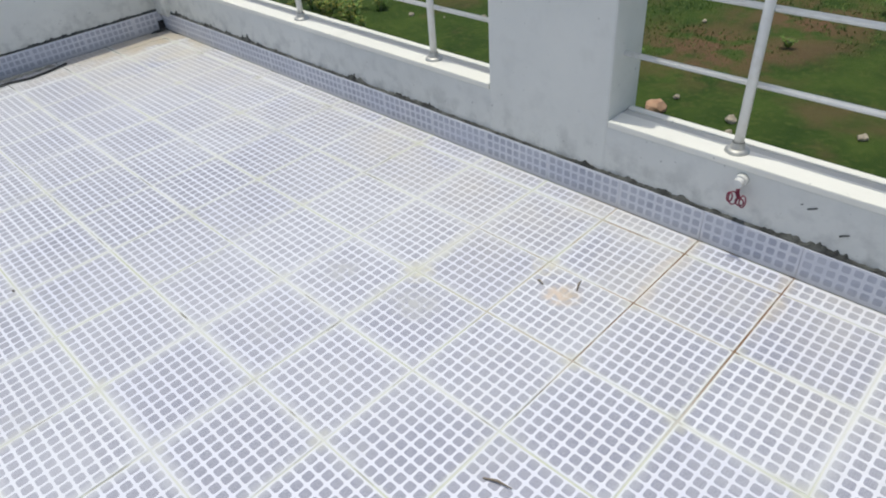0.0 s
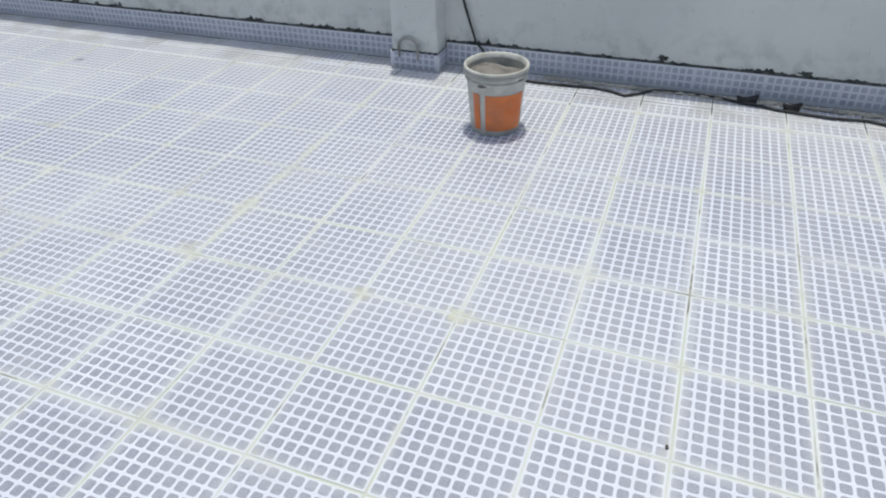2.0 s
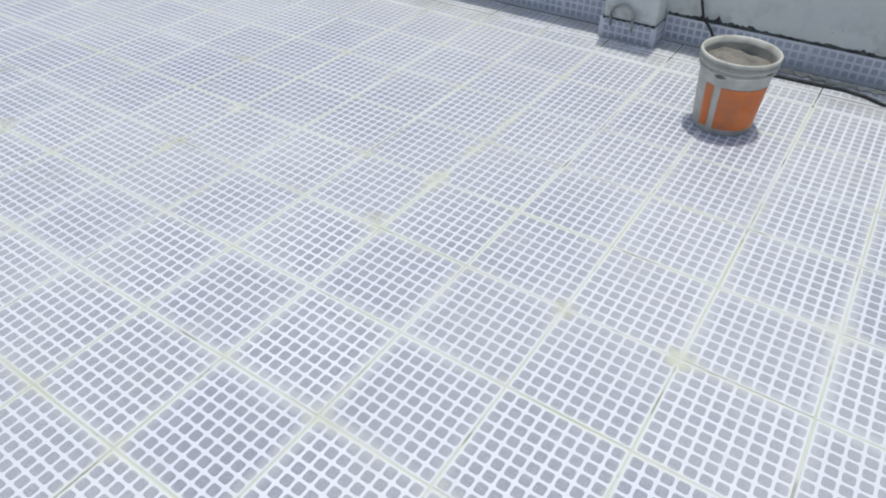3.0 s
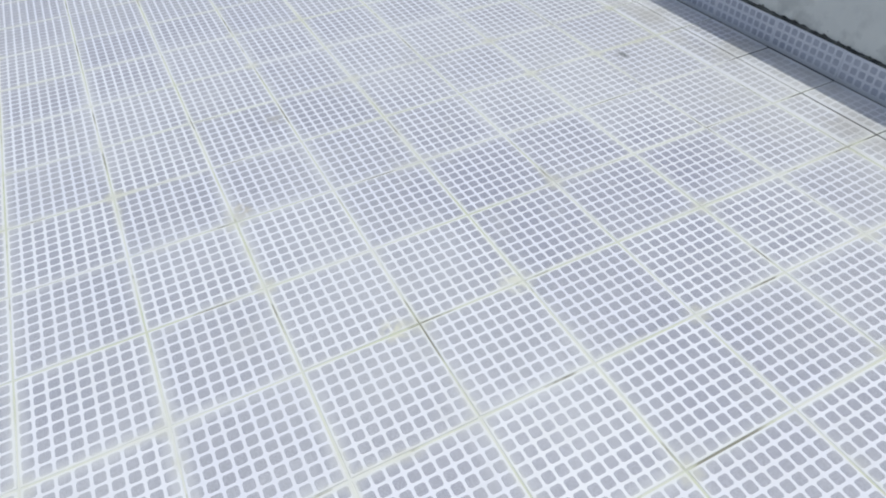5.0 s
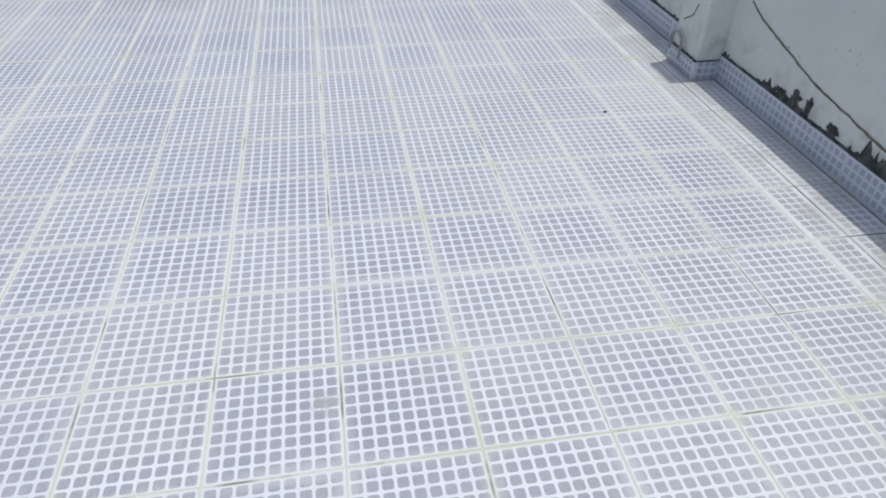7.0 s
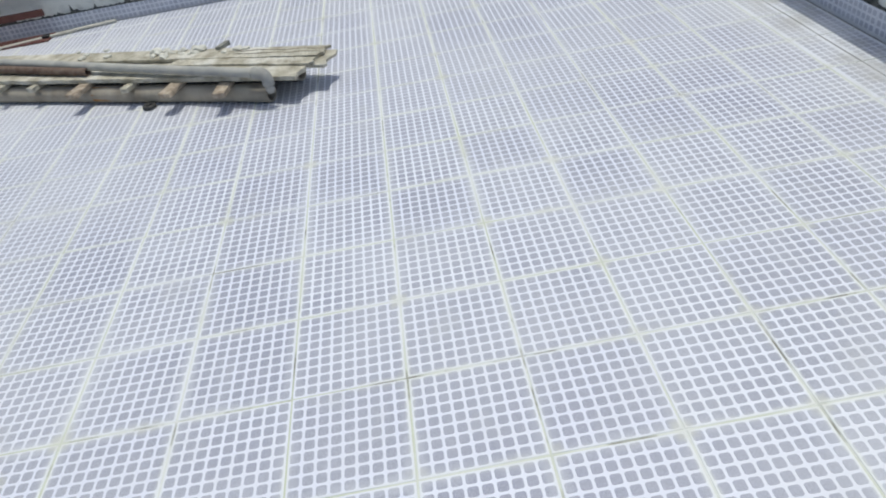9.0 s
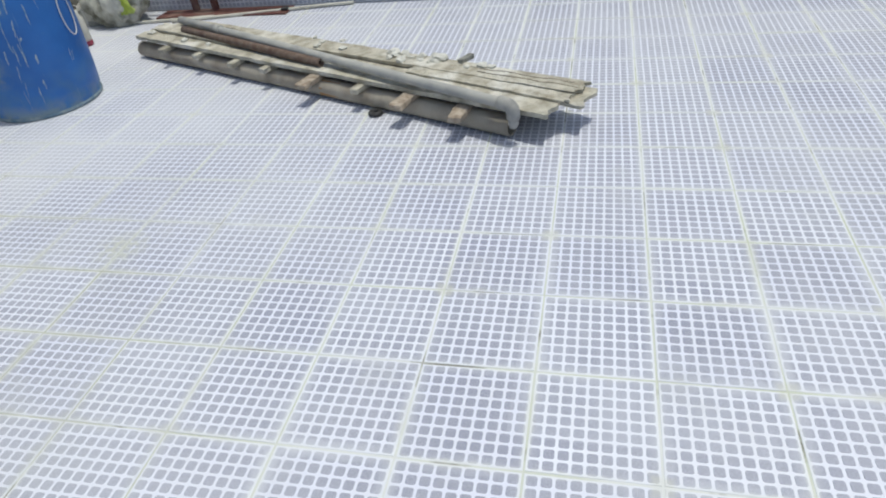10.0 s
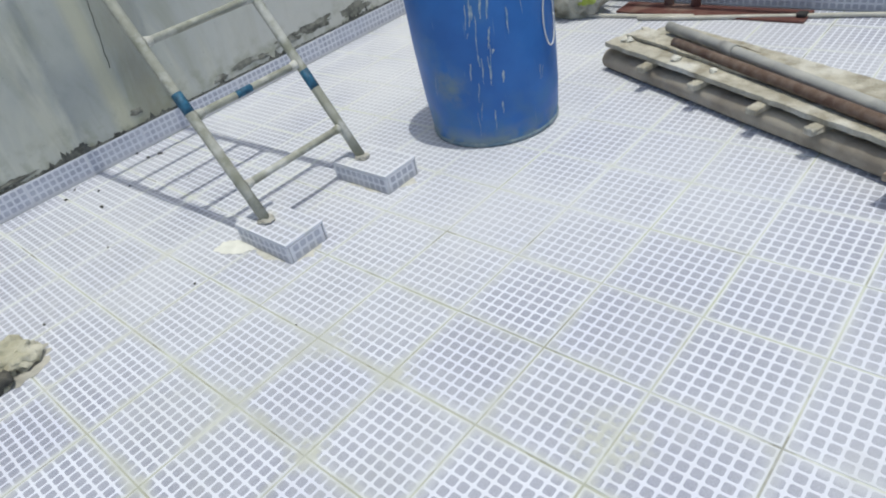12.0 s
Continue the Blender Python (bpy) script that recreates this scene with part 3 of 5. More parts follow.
bm = bmesh.new()
N = 40
for i in range(N + 1):
    for j in range(N + 1):
        s = lambda k: math.copysign(abs(k / N * 2 - 1) ** 3, k / N * 2 - 1) * 900
        x, y = s(i), s(j)
        bm.verts.new((x + 3, y, -3.5 + 0.12 * noise.noise(Vector((x * 0.15, y * 0.15, 0)))))
bm.verts.ensure_lookup_table()
for i in range(N):
    for j in range(N):
        a = i * (N + 1) + j
        bm.faces.new([bm.verts[k] for k in (a, a + N + 1, a + N + 2, a + 1)])
tagged(part("ground", bm, grassm), "grassy field with bare brown soil below the terrace", "ground", "", "structure")

# ---- tiles ----
PITCH, PAD, THICK = 0.0324, 0.0242, 0.0105


def tile_arrays(w, d, cols, rows, pad=PAD, pitch=PITCH, thick=THICK, gap=0.0052, proud=0.0007, x_off=0.0, y_off=0.0):
    """A slab w by d, its top at z 0, with rounded pads; vertices, faces and material numbers."""
    V, F, M = [], [], []
    hw, hd, c = w / 2 - gap / 2, d / 2 - gap / 2, 0.0012
    for x, y, z in ((hw, hd, -thick), (hw, hd, -c), (hw - c, hd - c, 0.0)):
        V += [(-x, -y, z), (x, -y, z), (x, y, z), (-x, y, z)]
    for a in (0, 4):
        for k in range(4):
            F.append((a + k, a + (k + 1) % 4, a + 4 + (k + 1) % 4, a + 4 + k))
            M.append(0)
    F.append((8, 9, 10, 11))
    M.append(0)
    h, r = pad / 2, pad * 0.15
    outline = ((-h + r, -h), (h - r, -h), (h, -h + r), (h, h - r), (h - r, h), (-h + r, h), (-h, h - r), (-h, -h + r))
    for i in range(cols):
        for j in range(rows):
            cx, cy = (i - (cols - 1) / 2) * pitch + x_off, (j - (rows - 1) / 2) * pitch + y_off
            b = len(V)
            V += [(cx + x * 1.04, cy + y * 1.04, 0.0) for x, y in outline] + [(cx + x, cy + y, proud) for x, y in outline]
            F.append(tuple(range(b + 8, b + 16)))
            M.append(1)
            for k in range(8):
                F.append((b + k, b + (k + 1) % 8, b + 8 + (k + 1) % 8, b + 8 + k))
                M.append(1)
    return V, F, M


def tile_mesh(name, arrays, mats):
    V, F, M = arrays
    me = bpy.data.meshes.new(name)
    me.from_pydata(V, [], F)
    me.polygons.foreach_set("material_index", M)
    for m in mats:
        me.materials.append(m.m)
    me.update()
    return me

# ---- railing ----
railing = empty("railing", (XA + 0.066, 0, 0.307), "white enamelled steel railing with round rails on the low parapet", "railing")


def flange_post(y):
    bm = bmesh.new()
    add_tube(bm, [(0, y, 0.0), (0, y, 0.80)], 0.0140, 16)
    post = part("post", bm, rail_paint, railing, "white round steel post")
    bm = bmesh.new()
    add_lathe(bm, [(0.0, 0.012), (0.026, 0.012), (0.034, 0.007), (0.036, 0.0)], 24, centre=(0, y))
    add_lathe(bm, [(0.017, 0.03), (0.022, 0.012)], 20, centre=(0, y))
    part("flange", bm, galv, post, "dull zinc flange")
    return post


for y in (-3.34, -2.44, -1.532, -0.27, 0.635, 1.535):
    flange_post(y)
for z in (0.513, 0.722, 0.93, 1.10):
    for y0, y1 in ((-4.64, -1.12), (-0.62, 2.0)):
        bm = bmesh.new()
        add_tube(bm, [(0.012, y0, z - 0.307), (0.012, y1, z - 0.307)], 0.0088 if z < 1.05 else 0.024, 12)
        part("rail", bm, rail_paint, railing, "white round steel rail")

# pipe stub with red thread
stub = empty("pipe_stub", (XA + 0.012, -1.585, 0.255), "white plastic pipe stub in the parapet tied with dark red thread", "pipe")
bm = bmesh.new()
add_tube(bm, [(0, 0, 0), (-0.02, 0.0, 0.0)], 0.019, 18, 0.75)
part("cap", bm, white_plastic, stub)
bm = bmesh.new()
for k, (cy, cz, r1, r2) in enumerate(((-0.016, -0.058, 0.012, 0.012), (0.004, -0.05, 0.013, 0.022), (-0.026, -0.05, 0.009, 0.02), (0.012, -0.046, 0.008, 0.016))):
    add_tube(bm, [(-0.03 - 0.003 * k, cy + r1 * math.cos(a), cz + r2 * math.sin(a)) for a in (2 * math.pi * i / 14 for i in range(15))], 0.0022, 6)
add_tube(bm, [(-0.022, 0.0, -0.005), (-0.026, -0.004, -0.035), (-0.028, -0.012, -0.05)], 0.006, 8)
part("thread", bm, red_plastic, stub, "dark red thread loops")

# ---- paint bucket ----
bucket = empty("paint_bucket", (-1.155, 1.487, 0.0), "dirty white plastic paint bucket with orange label by the parapet", "bucket")
bm = bmesh.new()
add_lathe(bm, [(0.0, 0.002), (0.112, 0.0), (0.116, 0.004), (0.135, 0.255), (0.135, 0.262), (0.143, 0.264), (0.143, 0.272), (0.137, 0.274),
               (0.137, 0.284), (0.146, 0.286), (0.146, 0.294), (0.139, 0.296), (0.139, 0.308), (0.148, 0.310), (0.149, 0.322), (0.144, 0.326),
               (0.138, 0.324), (0.134, 0.30), (0.112, 0.02), (0.0, 0.018)], 56)
part("shell", bm, bucket_white, bucket)
bm = bmesh.new()
add_lathe(bm, [(0.1135, 0.06), (0.133, 0.30)], 48)
part("dirt_lining", bm, cementm, bucket, "dried grey cement crust inside")


def label_patch(a0, a1, z0, z1, n=14, lift=0.0022):
    bm = bmesh.new()
    rad = lambda z: 0.116 + (z - 0.004) * 0.0757 + lift
    cols = [[bm.verts.new((rad(z) * math.cos(a), rad(z) * math.sin(a), z)) for z in (z0, (z0 + z1) / 2, z1)]
            for a in (radians(a0 + (a1 - a0) * k / n) for k in range(n + 1))]
    for a, b in zip(cols, cols[1:]):
        for k in range(2):
            bm.faces.new((a[k], b[k], b[k + 1], a[k + 1])).smooth = True
    return bm


part("label", label_patch(-95, -10, 0.03, 0.215), orange, bucket, "orange printed label")
part("label", label_patch(-124, -107, 0.03, 0.215), orange, bucket, "orange printed label strip")
bm = bmesh.new()
for k in range(10):
    a = radians(-30 - k * 2)
lump(bm, (0.0, 0.0, 0.255), (0.124, 0.124, 0.024), 3, 4, 0.5)
part("rubble", bm, rgb_noise("brown_grey_cement", (0.15, 0.14, 0.125), (0.28, 0.26, 0.235), 16.0, 0.95, 0.9, 0.01), bucket, "dry cracked cement filling")
bm = bmesh.new()
add_tube(bm, [(0.150 * math.cos(a), 0.150 * math.sin(a), 0.300 - 0.06 * math.sin(a * 0.5 + 1.57) ** 2 * 0) for a in (radians(200 + 140 * i / 12) for i in range(13))], 0.002, 6)
part("wire_handle", bm, galv, bucket, "thin wire handle")
bucket.scale = (0.89, 0.89, 0.85)

# black cable along the parapet foot
bm = bmesh.new()
pts = [(-1.53, YB, 0.42), (-1.50, YB, 0.30), (-1.44, YB - 0.012, 0.135), (-1.40, YB - 0.02, 0.10), (-1.32, YB - 0.07, 0.012)]
pts += [(x, y, 0.008) for x, y in ((-1.19, 1.99), (-1.08, 1.985), (-0.98, 1.99), (-0.83, 2.0), (-0.75, 1.985), (-0.68, 1.95), (-0.62, 1.995), (-0.56, 2.055), (-0.41, 2.065),
                                   (-0.27, 2.05), (-0.19, 2.025), (-0.10, 2.01), (-0.04, 1.99), (0.05, 1.98), (0.17, 1.97), (0.31, 1.985), (0.41, 1.955), (0.51, 1.97), (0.63, 2.01))]
add_tube(bm, pts, 0.006, 8)
tagged(part("cable", bm, black), "black cable hanging down the parapet and winding along its foot", "cable")
for cx, cy, r in ((-0.16, 2.045, 0.034), (0.02, 2.015, 0.028)):
    bm = bmesh.new()
    for k in range(3):
        add_tube(bm, [(cx + (r + 0.004 * k) * math.cos(a), cy + 0.5 * r * math.sin(a + k), 0.010 + 0.008 * k + 0.006 * math.sin(2 * a + k)) for a in (2 * math.pi * i / 18 for i in range(19))], 0.0065, 8)
    tagged(part("cable_loop", bm, black), "tangled black cable loop lying by the long parapet", "cable", "cable loops by the parapet")
bm = bmesh.new()
for k in range(30):
    x = -1.05 + k * 0.055
    lump(bm, (x, YB - 0.035 - 0.03 * abs(noise.noise(Vector((k * 0.9, 1, 0)))), 0.0), (0.032, 0.02, 0.007), k, 2, 0.7)
tagged(part("mortar_crumbs", bm, cementm), "grey mortar crumbs along the foot of the skirting", "mortar crumbs", "", "stuff")
for i, (x, w) in enumerate(((-1.76, 0.05), (-5.60, 0.05))):
    bm = bmesh.new()
    y = YB - 0.112
    add_tube(bm, [(x + w * math.cos(a), y - 0.012, 0.115 + 0.045 * math.sin(a)) for a in (radians(-10 + 200 * k / 14) for k in range(15))] , 0.007, 8)
    add_tube(bm, [(x + w, y - 0.012, 0.107), (x + w, y - 0.006, 0.05)], 0.007, 8)
    add_tube(bm, [(x - w, y - 0.012, 0.107), (x - w, y - 0.006, 0.06)], 0.007, 8)
    tagged(part("conduit_stub", bm, pvc), "grey conduit stub bent out of the pilaster foot", "conduit", "conduit stubs at the pilasters")

# cracks and bare patches on the walls


def crack(pts, axis, at, out, r, material, label):
    """An uneven ridge on a wall; pts are (along, height), the wall lies at one value of axis."""
    bm = bmesh.new()
    path, rr = [], []
    for (a0, z0), (a1, z1) in zip(pts, pts[1:]):
        n = max(int(math.hypot(a1 - a0, z1 - z0) / 0.012), 2)
        for i in range(n):
            f = i / n
            a, z = a0 + (a1 - a0) * f, z0 + (z1 - z0) * f
            q = noise.noise(Vector((a * 25, z * 25, 1)))
            path.append((a + 0.003 * q, at + out * 0.001, z + 0.004 * q) if axis == "y" else (at + out * 0.001, a, z + 0.004 * q))
            rr.append(r * (0.7 + 0.9 * abs(noise.noise(Vector((a * 18, z * 18, 5))))))
    add_tube(bm, path, rr, 6)
    tagged(part("crack", bm, material), label, "crack", "", "structure")


brown_crack = rgb_noise("brown_crack_filler", (0.16, 0.13, 0.085), (0.24, 0.20, 0.14), 20.0, 0.95)
crack([(-5.30, 0.39), (-5.204, 0.346), (-4.81, 0.25), (-4.734, 0.238), (-4.40, 0.197), (-4.04, 0.180)], "y", YB + 0.012, -1, 0.0042, brown_crack,
      "brown filled crack slanting down the white parapet")
crack([(-5.60, 0.22), (-5.53, 0.26), (-5.50, 0.33)], "y", YB - 0.108, -1, 0.0028, moss, "dark crack on the pilaster")
crack([(-6.56, 0.95), (-6.535, 0.73), (-6.49, 0.413)], "y", YD - 0.012, 1, 0.002, moss, "thin dark crack down the stained wall")
crack([(-1.775, 0.230), (-1.81, 0.246)], "x", XA + 0.012, -1, 0.003, moss, "short dark chip on the low parapet")
crack([(-1.755, 0.236), (-1.765, 0.243)], "x", XA + 0.012, -1, 0.002, moss, "short dark chip on the low parapet")
crack([(-1.872, 0.178), (-1.905, 0.197)], "x", XA + 0.012, -1, 0.003, moss, "short dark chip on the low parapet")


def patch(x, z, w, h, y, out, seed, material, label):
    """A thin uneven patch on a wall that lies along x."""
    bm = bmesh.new()
    n = 34
    ring = []
    for i in range(n):
        a = 2 * math.pi * i / n
        v = Vector((math.cos(a) * 1.6, math.sin(a) * 1.6, seed))
        q = 1 + 0.65 * noise.noise(v) + 0.4 * noise.noise(v * 3.3)
        ring.append(bm.verts.new((x + w * q * math.cos(a), y + out * 0.0015, z + h * q * math.sin(a))))
    c = bm.verts.new((x, y + out * 0.005, z))
    for i in range(n):
        bm.faces.new((c, ring[i], ring[(i + 1) % n]))
    bmesh.ops.recalc_face_normals(bm, faces=bm.faces)
    tagged(part("plaster_patch", bm, material), label, "plaster patch", "", "structure")


bare = rgb_noise("bare_mortar", (0.11, 0.11, 0.095), (0.27, 0.27, 0.23), 30.0, 0.95, 0.8, 0.006, 0.0, (0.40, 0.40, 0.36))
for x, z, w, h, s in ((-7.24, 0.165, 0.13, 0.022, 1), (-7.50, 0.18, 0.09, 0.03, 2), (-7.74, 0.19, 0.12, 0.035, 3), (-8.05, 0.175, 0.11, 0.03, 4), (-7.02, 0.15, 0.05, 0.016, 5), (-6.52, 0.185, 0.035, 0.014, 6), (-5.85, 0.14, 0.10, 0.012, 7)):
    patch(x, z, w, h, YD - 0.012, 1, s * 3.7, bare, "bare rough mortar patch low on the stained wall")
patch(-6.198, 0.142, 0.032, 0.02, YD - 0.012, 1, 9.0, moss, "black mossy spot over the skirting")
for x, z, w, h, s in ((-4.86, 0.155, 0.03, 0.03, 2.0), (-4.78, 0.15, 0.02, 0.045, 3.1), (-4.95, 0.14, 0.05, 0.02, 4.2), (-4.62, 0.14, 0.04, 0.022, 5.5), (-4.40, 0.135, 0.05, 0.018, 6.6), (-6.56, 0.13, 0.05, 0.02, 7.7), (-6.28, 0.14, 0.05, 0.022, 8.8), (-0.55, 0.14, 0.02, 0.015, 9.2), (0.05, 0.135, 0.03, 0.01, 1.2)):
    patch(x, z, w, h, YB + 0.012, -1, s, moss, "dark mossy patch over the skirting")

# drain hole
bm = bmesh.new()
add_box(bm, XA - 0.036, XA - 0.002, YB - 0.013, YB + 0.004, 0.0, 0.058, 0.003)
tagged(part("drain_outlet", bm, black), "dark drain slot cut through the skirting at the corner", "drain")
bm = bmesh.new()
lump(bm, (XA - 0.05, YB - 0.022, 0.0), (0.055, 0.016, 0.008), 4, 3, 0.5)
tagged(part("silt", bm, dark_dirt), "dark wet silt lying at the drain slot", "silt")

# ---- plank stack ----
O = Vector((-6.955, -0.522, 0.0))
U = Vector((-0.399, -0.917, 0.0)).normalized()
W = Vector((-U.y, U.x, 0.0)) * -1
W = Vector((-0.917, 0.399, 0.0)).normalized()


def P(u, w, z):
    return O + U * u + W * w + Vector((0, 0, z))


for k, (w, z0) in enumerate(((0.035, 0.045), (0.265, 0.045))):
    ob = rod("support_pipe", P(0.0 if k == 0 else -0.05, w, z0), P(2.56 if k == 0 else 2.5, w, z0), 0.044, old_pipe, None, "", 0.8, 20, 0.004, 7)
    tagged(ob, "long dusty grey pipe lying on the tiles under the stacked planks", "pipe", "pipes under the planks")
for k, (u, tw, len_, zz) in enumerate(((0.25, 14, 0.05, 0.02), (0.52, 6, 0.045, 0.018), (0.79, 3, 0.03, 0.016), (1.10, 8, 0.05, 0.018), (1.40, -4, 0.02, 0.014), (1.66, 5, 0.03, 0.017), (1.95, 0, 0.02, 0.013), (2.26, 7, 0.035, 0.016))):
    bm = bmesh.new()
    m = Matrix.Translation(P(u, 0.14, 0.101 if zz > 0.0 else 0.1)) @ Matrix.Rotation(math.atan2(W.y, W.x) + radians(tw), 4, "Z")
    add_box(bm, -0.165 - len_ - (0.045 if k in (0, 1, 3) else 0), 0.17, -(0.034 if k in (0, 1, 3) else 0.022), (0.030 if k in (0, 1, 3) else 0.02), -0.013, 0.013, 0.006, m=m)
    bmesh.ops.subdivide_edges(bm, edges=[e for e in bm.edges if e.calc_length() > 0.05], cuts=9, use_grid_fill=True)
    for v in bm.verts:
        v.co += Vector((random.uniform(-1, 1), random.uniform(-1, 1), random.uniform(-0.5, 0.5))) * 0.0012 + Vector((1, 1, 0.6)) * 0.006 * noise.noise(v.co * 22)
    tagged(part("batten", bm, raw_wood if k in (0, 1, 3) else wood), "broken timber batten laid across the two pipes" + (", bare brown wood" if k in (0, 1, 3) else ""), "batten", "battens under the planks")


def board(name, u0, u1, w0, w1, z, t, material, label, skew=0.0, ragged=0.018):
    bm = bmesh.new()
    n, mcols = 110, 10
    grid = []
    for i in range(n + 1):
        row = []
        for j in range(mcols + 1):
            f = i / n
            u = u0 + (u1 - u0) * f
            if i == 0:
                u += ragged * noise.noise(Vector((j * 0.45, z * 50, 1)))
            if i == n:
                u += ragged * noise.noise(Vector((j * 0.5, z * 50, 4)))
            w = w0 + (w1 - w0) * j / mcols + skew * f
            if j in (0, mcols):
                w += 0.005 * noise.noise(Vector((u * 9, j, z * 20))) + 0.003 * noise.noise(Vector((u * 45, j, z * 20)))
            row.append((u, w, z + 0.0035 * noise.noise(Vector((u * 2, w * 8, z * 30))) + 0.0022 * noise.noise(Vector((u * 28, w * 40, z * 30)))))
        grid.append(row)
    top = [[bm.verts.new(P(u, w, h + t)) for u, w, h in r] for r in grid]
    bot = [[bm.verts.new(P(u, w, h)) for u, w, h in r] for r in grid]
    for i in range(n):
        for j in range(mcols):
            bm.faces.new((top[i][j], top[i + 1][j], top[i + 1][j + 1], top[i][j + 1]))
            bm.faces.new((bot[i][j], bot[i][j + 1], bot[i + 1][j + 1], bot[i + 1][j]))
    for i in range(n):
        for j in (0, mcols):
            bm.faces.new((top[i][j], top[i + 1][j], bot[i + 1][j], bot[i][j]))
    for j in range(mcols):
        for i in (0, n):
            bm.faces.new((top[i][j], top[i][j + 1], bot[i][j + 1], bot[i][j]))
    bmesh.ops.recalc_face_normals(bm, faces=bm.faces)
    return tagged(part(name, bm, material), label, "plank", "planks in the stack")


board("plank", -0.16, 2.545, 0.012, 0.145, 0.116, 0.020, wood, "long cement-crusted plank with frayed ends lying on the battens", -0.01)
board("plank", -0.245, 2.485, 0.150, 0.325, 0.117, 0.014, wood, "wide pale cement-covered plank lying on the battens", -0.03, 0.02)
board("plank", -0.20, 2.42, 0.215, 0.335, 0.137, 0.014, wood, "thin split plank lying on the wide plank", -0.03, 0.03)
board("plank", -0.19, 0.62, 0.13, 0.205, 0.138, 0.009, wood, "short warped board with a dark split lying on the planks", 0.01, 0.03)
board("plank", 1.7, 2.50, 0.09, 0.20, 0.140, 0.012, wood, "short crusted board lying at the far end of the stack", 0.0, 0.03)

split_dark = rgb_noise("dark_split", (0.07, 0.06, 0.045), (0.13, 0.11, 0.085), 30.0, 0.95)
for u0, u1, w, z in ((-0.18, 0.30, 0.262, 0.1515), (-0.16, 0.42, 0.298, 0.1515), (1.9, 2.4, 0.27, 0.1515)):
    bm = bmesh.new()
    n = 40
    path = [P(u0 + (u1 - u0) * i / n, w - 0.012 * i / n + 0.016 * noise.noise(Vector((u0 + i * 0.16, w * 9, 2))), z) for i in range(n + 1)]
    add_tube(bm, path, [0.0012 + 0.0026 * abs(noise.noise(Vector((i * 0.35, w * 20, 4)))) for i in range(n + 1)], 5)
    tagged(part("split", bm, split_dark), "dark open split running along a crusted plank", "split", "splits in the planks")

pipe = empty("drain_pipe", (0, 0, 0), "long dusty grey plastic pipe with elbow lying across the planks", "pipe")
A, B = Vector((-6.925, -0.505, 0.168)), Vector((-8.085, -2.60, 0.182))
rod("tube", A, B, 0.022, pvc, pipe, "", 0.8, 20, 0.002, 6)
d = (B - A).normalized()
for f in (0.84,):
    c = A.lerp(B, f)
    bm = bmesh.new()
    add_tube(bm, [c - d * 0.035, c + d * 0.035], 0.027, 20)
    part("coupling", bm, pvc, pipe)
bm = bmesh.new()
pts = [A + d * 0.05] + [A + d * 0.015 - d * 0.030 * math.sin(a) + Vector((0.0, 0.0, -0.030 * (1 - math.cos(a)))) for a in (radians(15 * i) for i in range(7))]
add_tube(bm, pts + [pts[-1] + Vector((0, 0, -0.022))], 0.0275, 20)
add_tube(bm, [pts[-1] + Vector((0, 0, -0.02)), pts[-1] + Vector((0, 0, -0.05))], 0.021, 18, 0.8)
part("elbow", bm, pvc, pipe, "grey elbow pointing down")
ob = rod("steel_pipe", (-7.43, -1.48, 0.157), (-7.965, -2.52, 0.163), 0.0205, rusty, None, "", 0.75, 18, 0.002, 5)
tagged(ob, "rusty brown steel pipe lying on the planks", "pipe")
for k in range(38):
    u, w = (random.uniform(0.15, 1.5), random.uniform(0.20, 0.34)) if k < 28 else (random.uniform(1.2, 2.5), random.uniform(0.03, 0.18))
    if 3 < k < 14:
        u, w = 0.70 + random.uniform(-0.08, 0.08), 0.29 + random.uniform(-0.03, 0.03)
    if k == 0:
        u, w = 0.55, 0.30
    if k == 1:
        u, w = 0.80, 0.28
    bm = bmesh.new()
    s = random.uniform(0.012, 0.026) if k > 2 else 0.038
    lump(bm, P(u, w, 0.150 if w > 0.2 else 0.136), (s, s * random.uniform(0.6, 1.2), s * 0.5), k, 2, 0.6)
    tagged(part("mortar_chip", bm, chip), "pale chip of dried mortar lying on the planks", "mortar chip", "mortar chips on the planks")
bm = bmesh.new()
m = Matrix.Translation(P(0.42, 0.345, 0.156)) @ Matrix.Rotation(radians(-30), 4, "Z")
add_box(bm, -0.045, 0.045, -0.014, 0.014, -0.008, 0.014, 0.004, m=m)
tagged(part("wood_scrap", bm, bare), "dark brown scrap of wood on the planks", "wood scrap")
bm = bmesh.new()
c = Vector((-7.186, -1.158, 0.012))
add_tube(bm, [c + Vector((0.024 * math.cos(a), 0.024 * math.sin(a), 0)) for a in (2 * math.pi * k / 24 for k in range(25))], 0.011, 10)
tagged(part("rubber_ring", bm, black), "small black rubber ring lying on the tiles beside the pipe", "ring")

bm = bmesh.new()
rings = [[bm.verts.new(P(u, 0.035, 0.045) + (W * math.cos(a) + Vector((0, 0, 1)) * math.sin(a)) * 0.0462) for a in (radians(v) for v in range(110, 215, 8))]
         for u in (0.925 + 0.13 * i / 14 + 0.006 * noise.noise(Vector((i * 0.9, 3, 1))) for i in range(15))]
for p, q in zip(rings, rings[1:]):
    for k in range(len(p) - 1):
        bm.faces.new((p[k], q[k], q[k + 1], p[k + 1])).smooth = True
tagged(part("rust_stain", bm, rgb_noise("orange_rust", (0.40, 0.19, 0.05), (0.30, 0.19, 0.10), 45.0, 0.9, 0.5), bpy.data.objects["support_pipe"]), "orange rust stain")

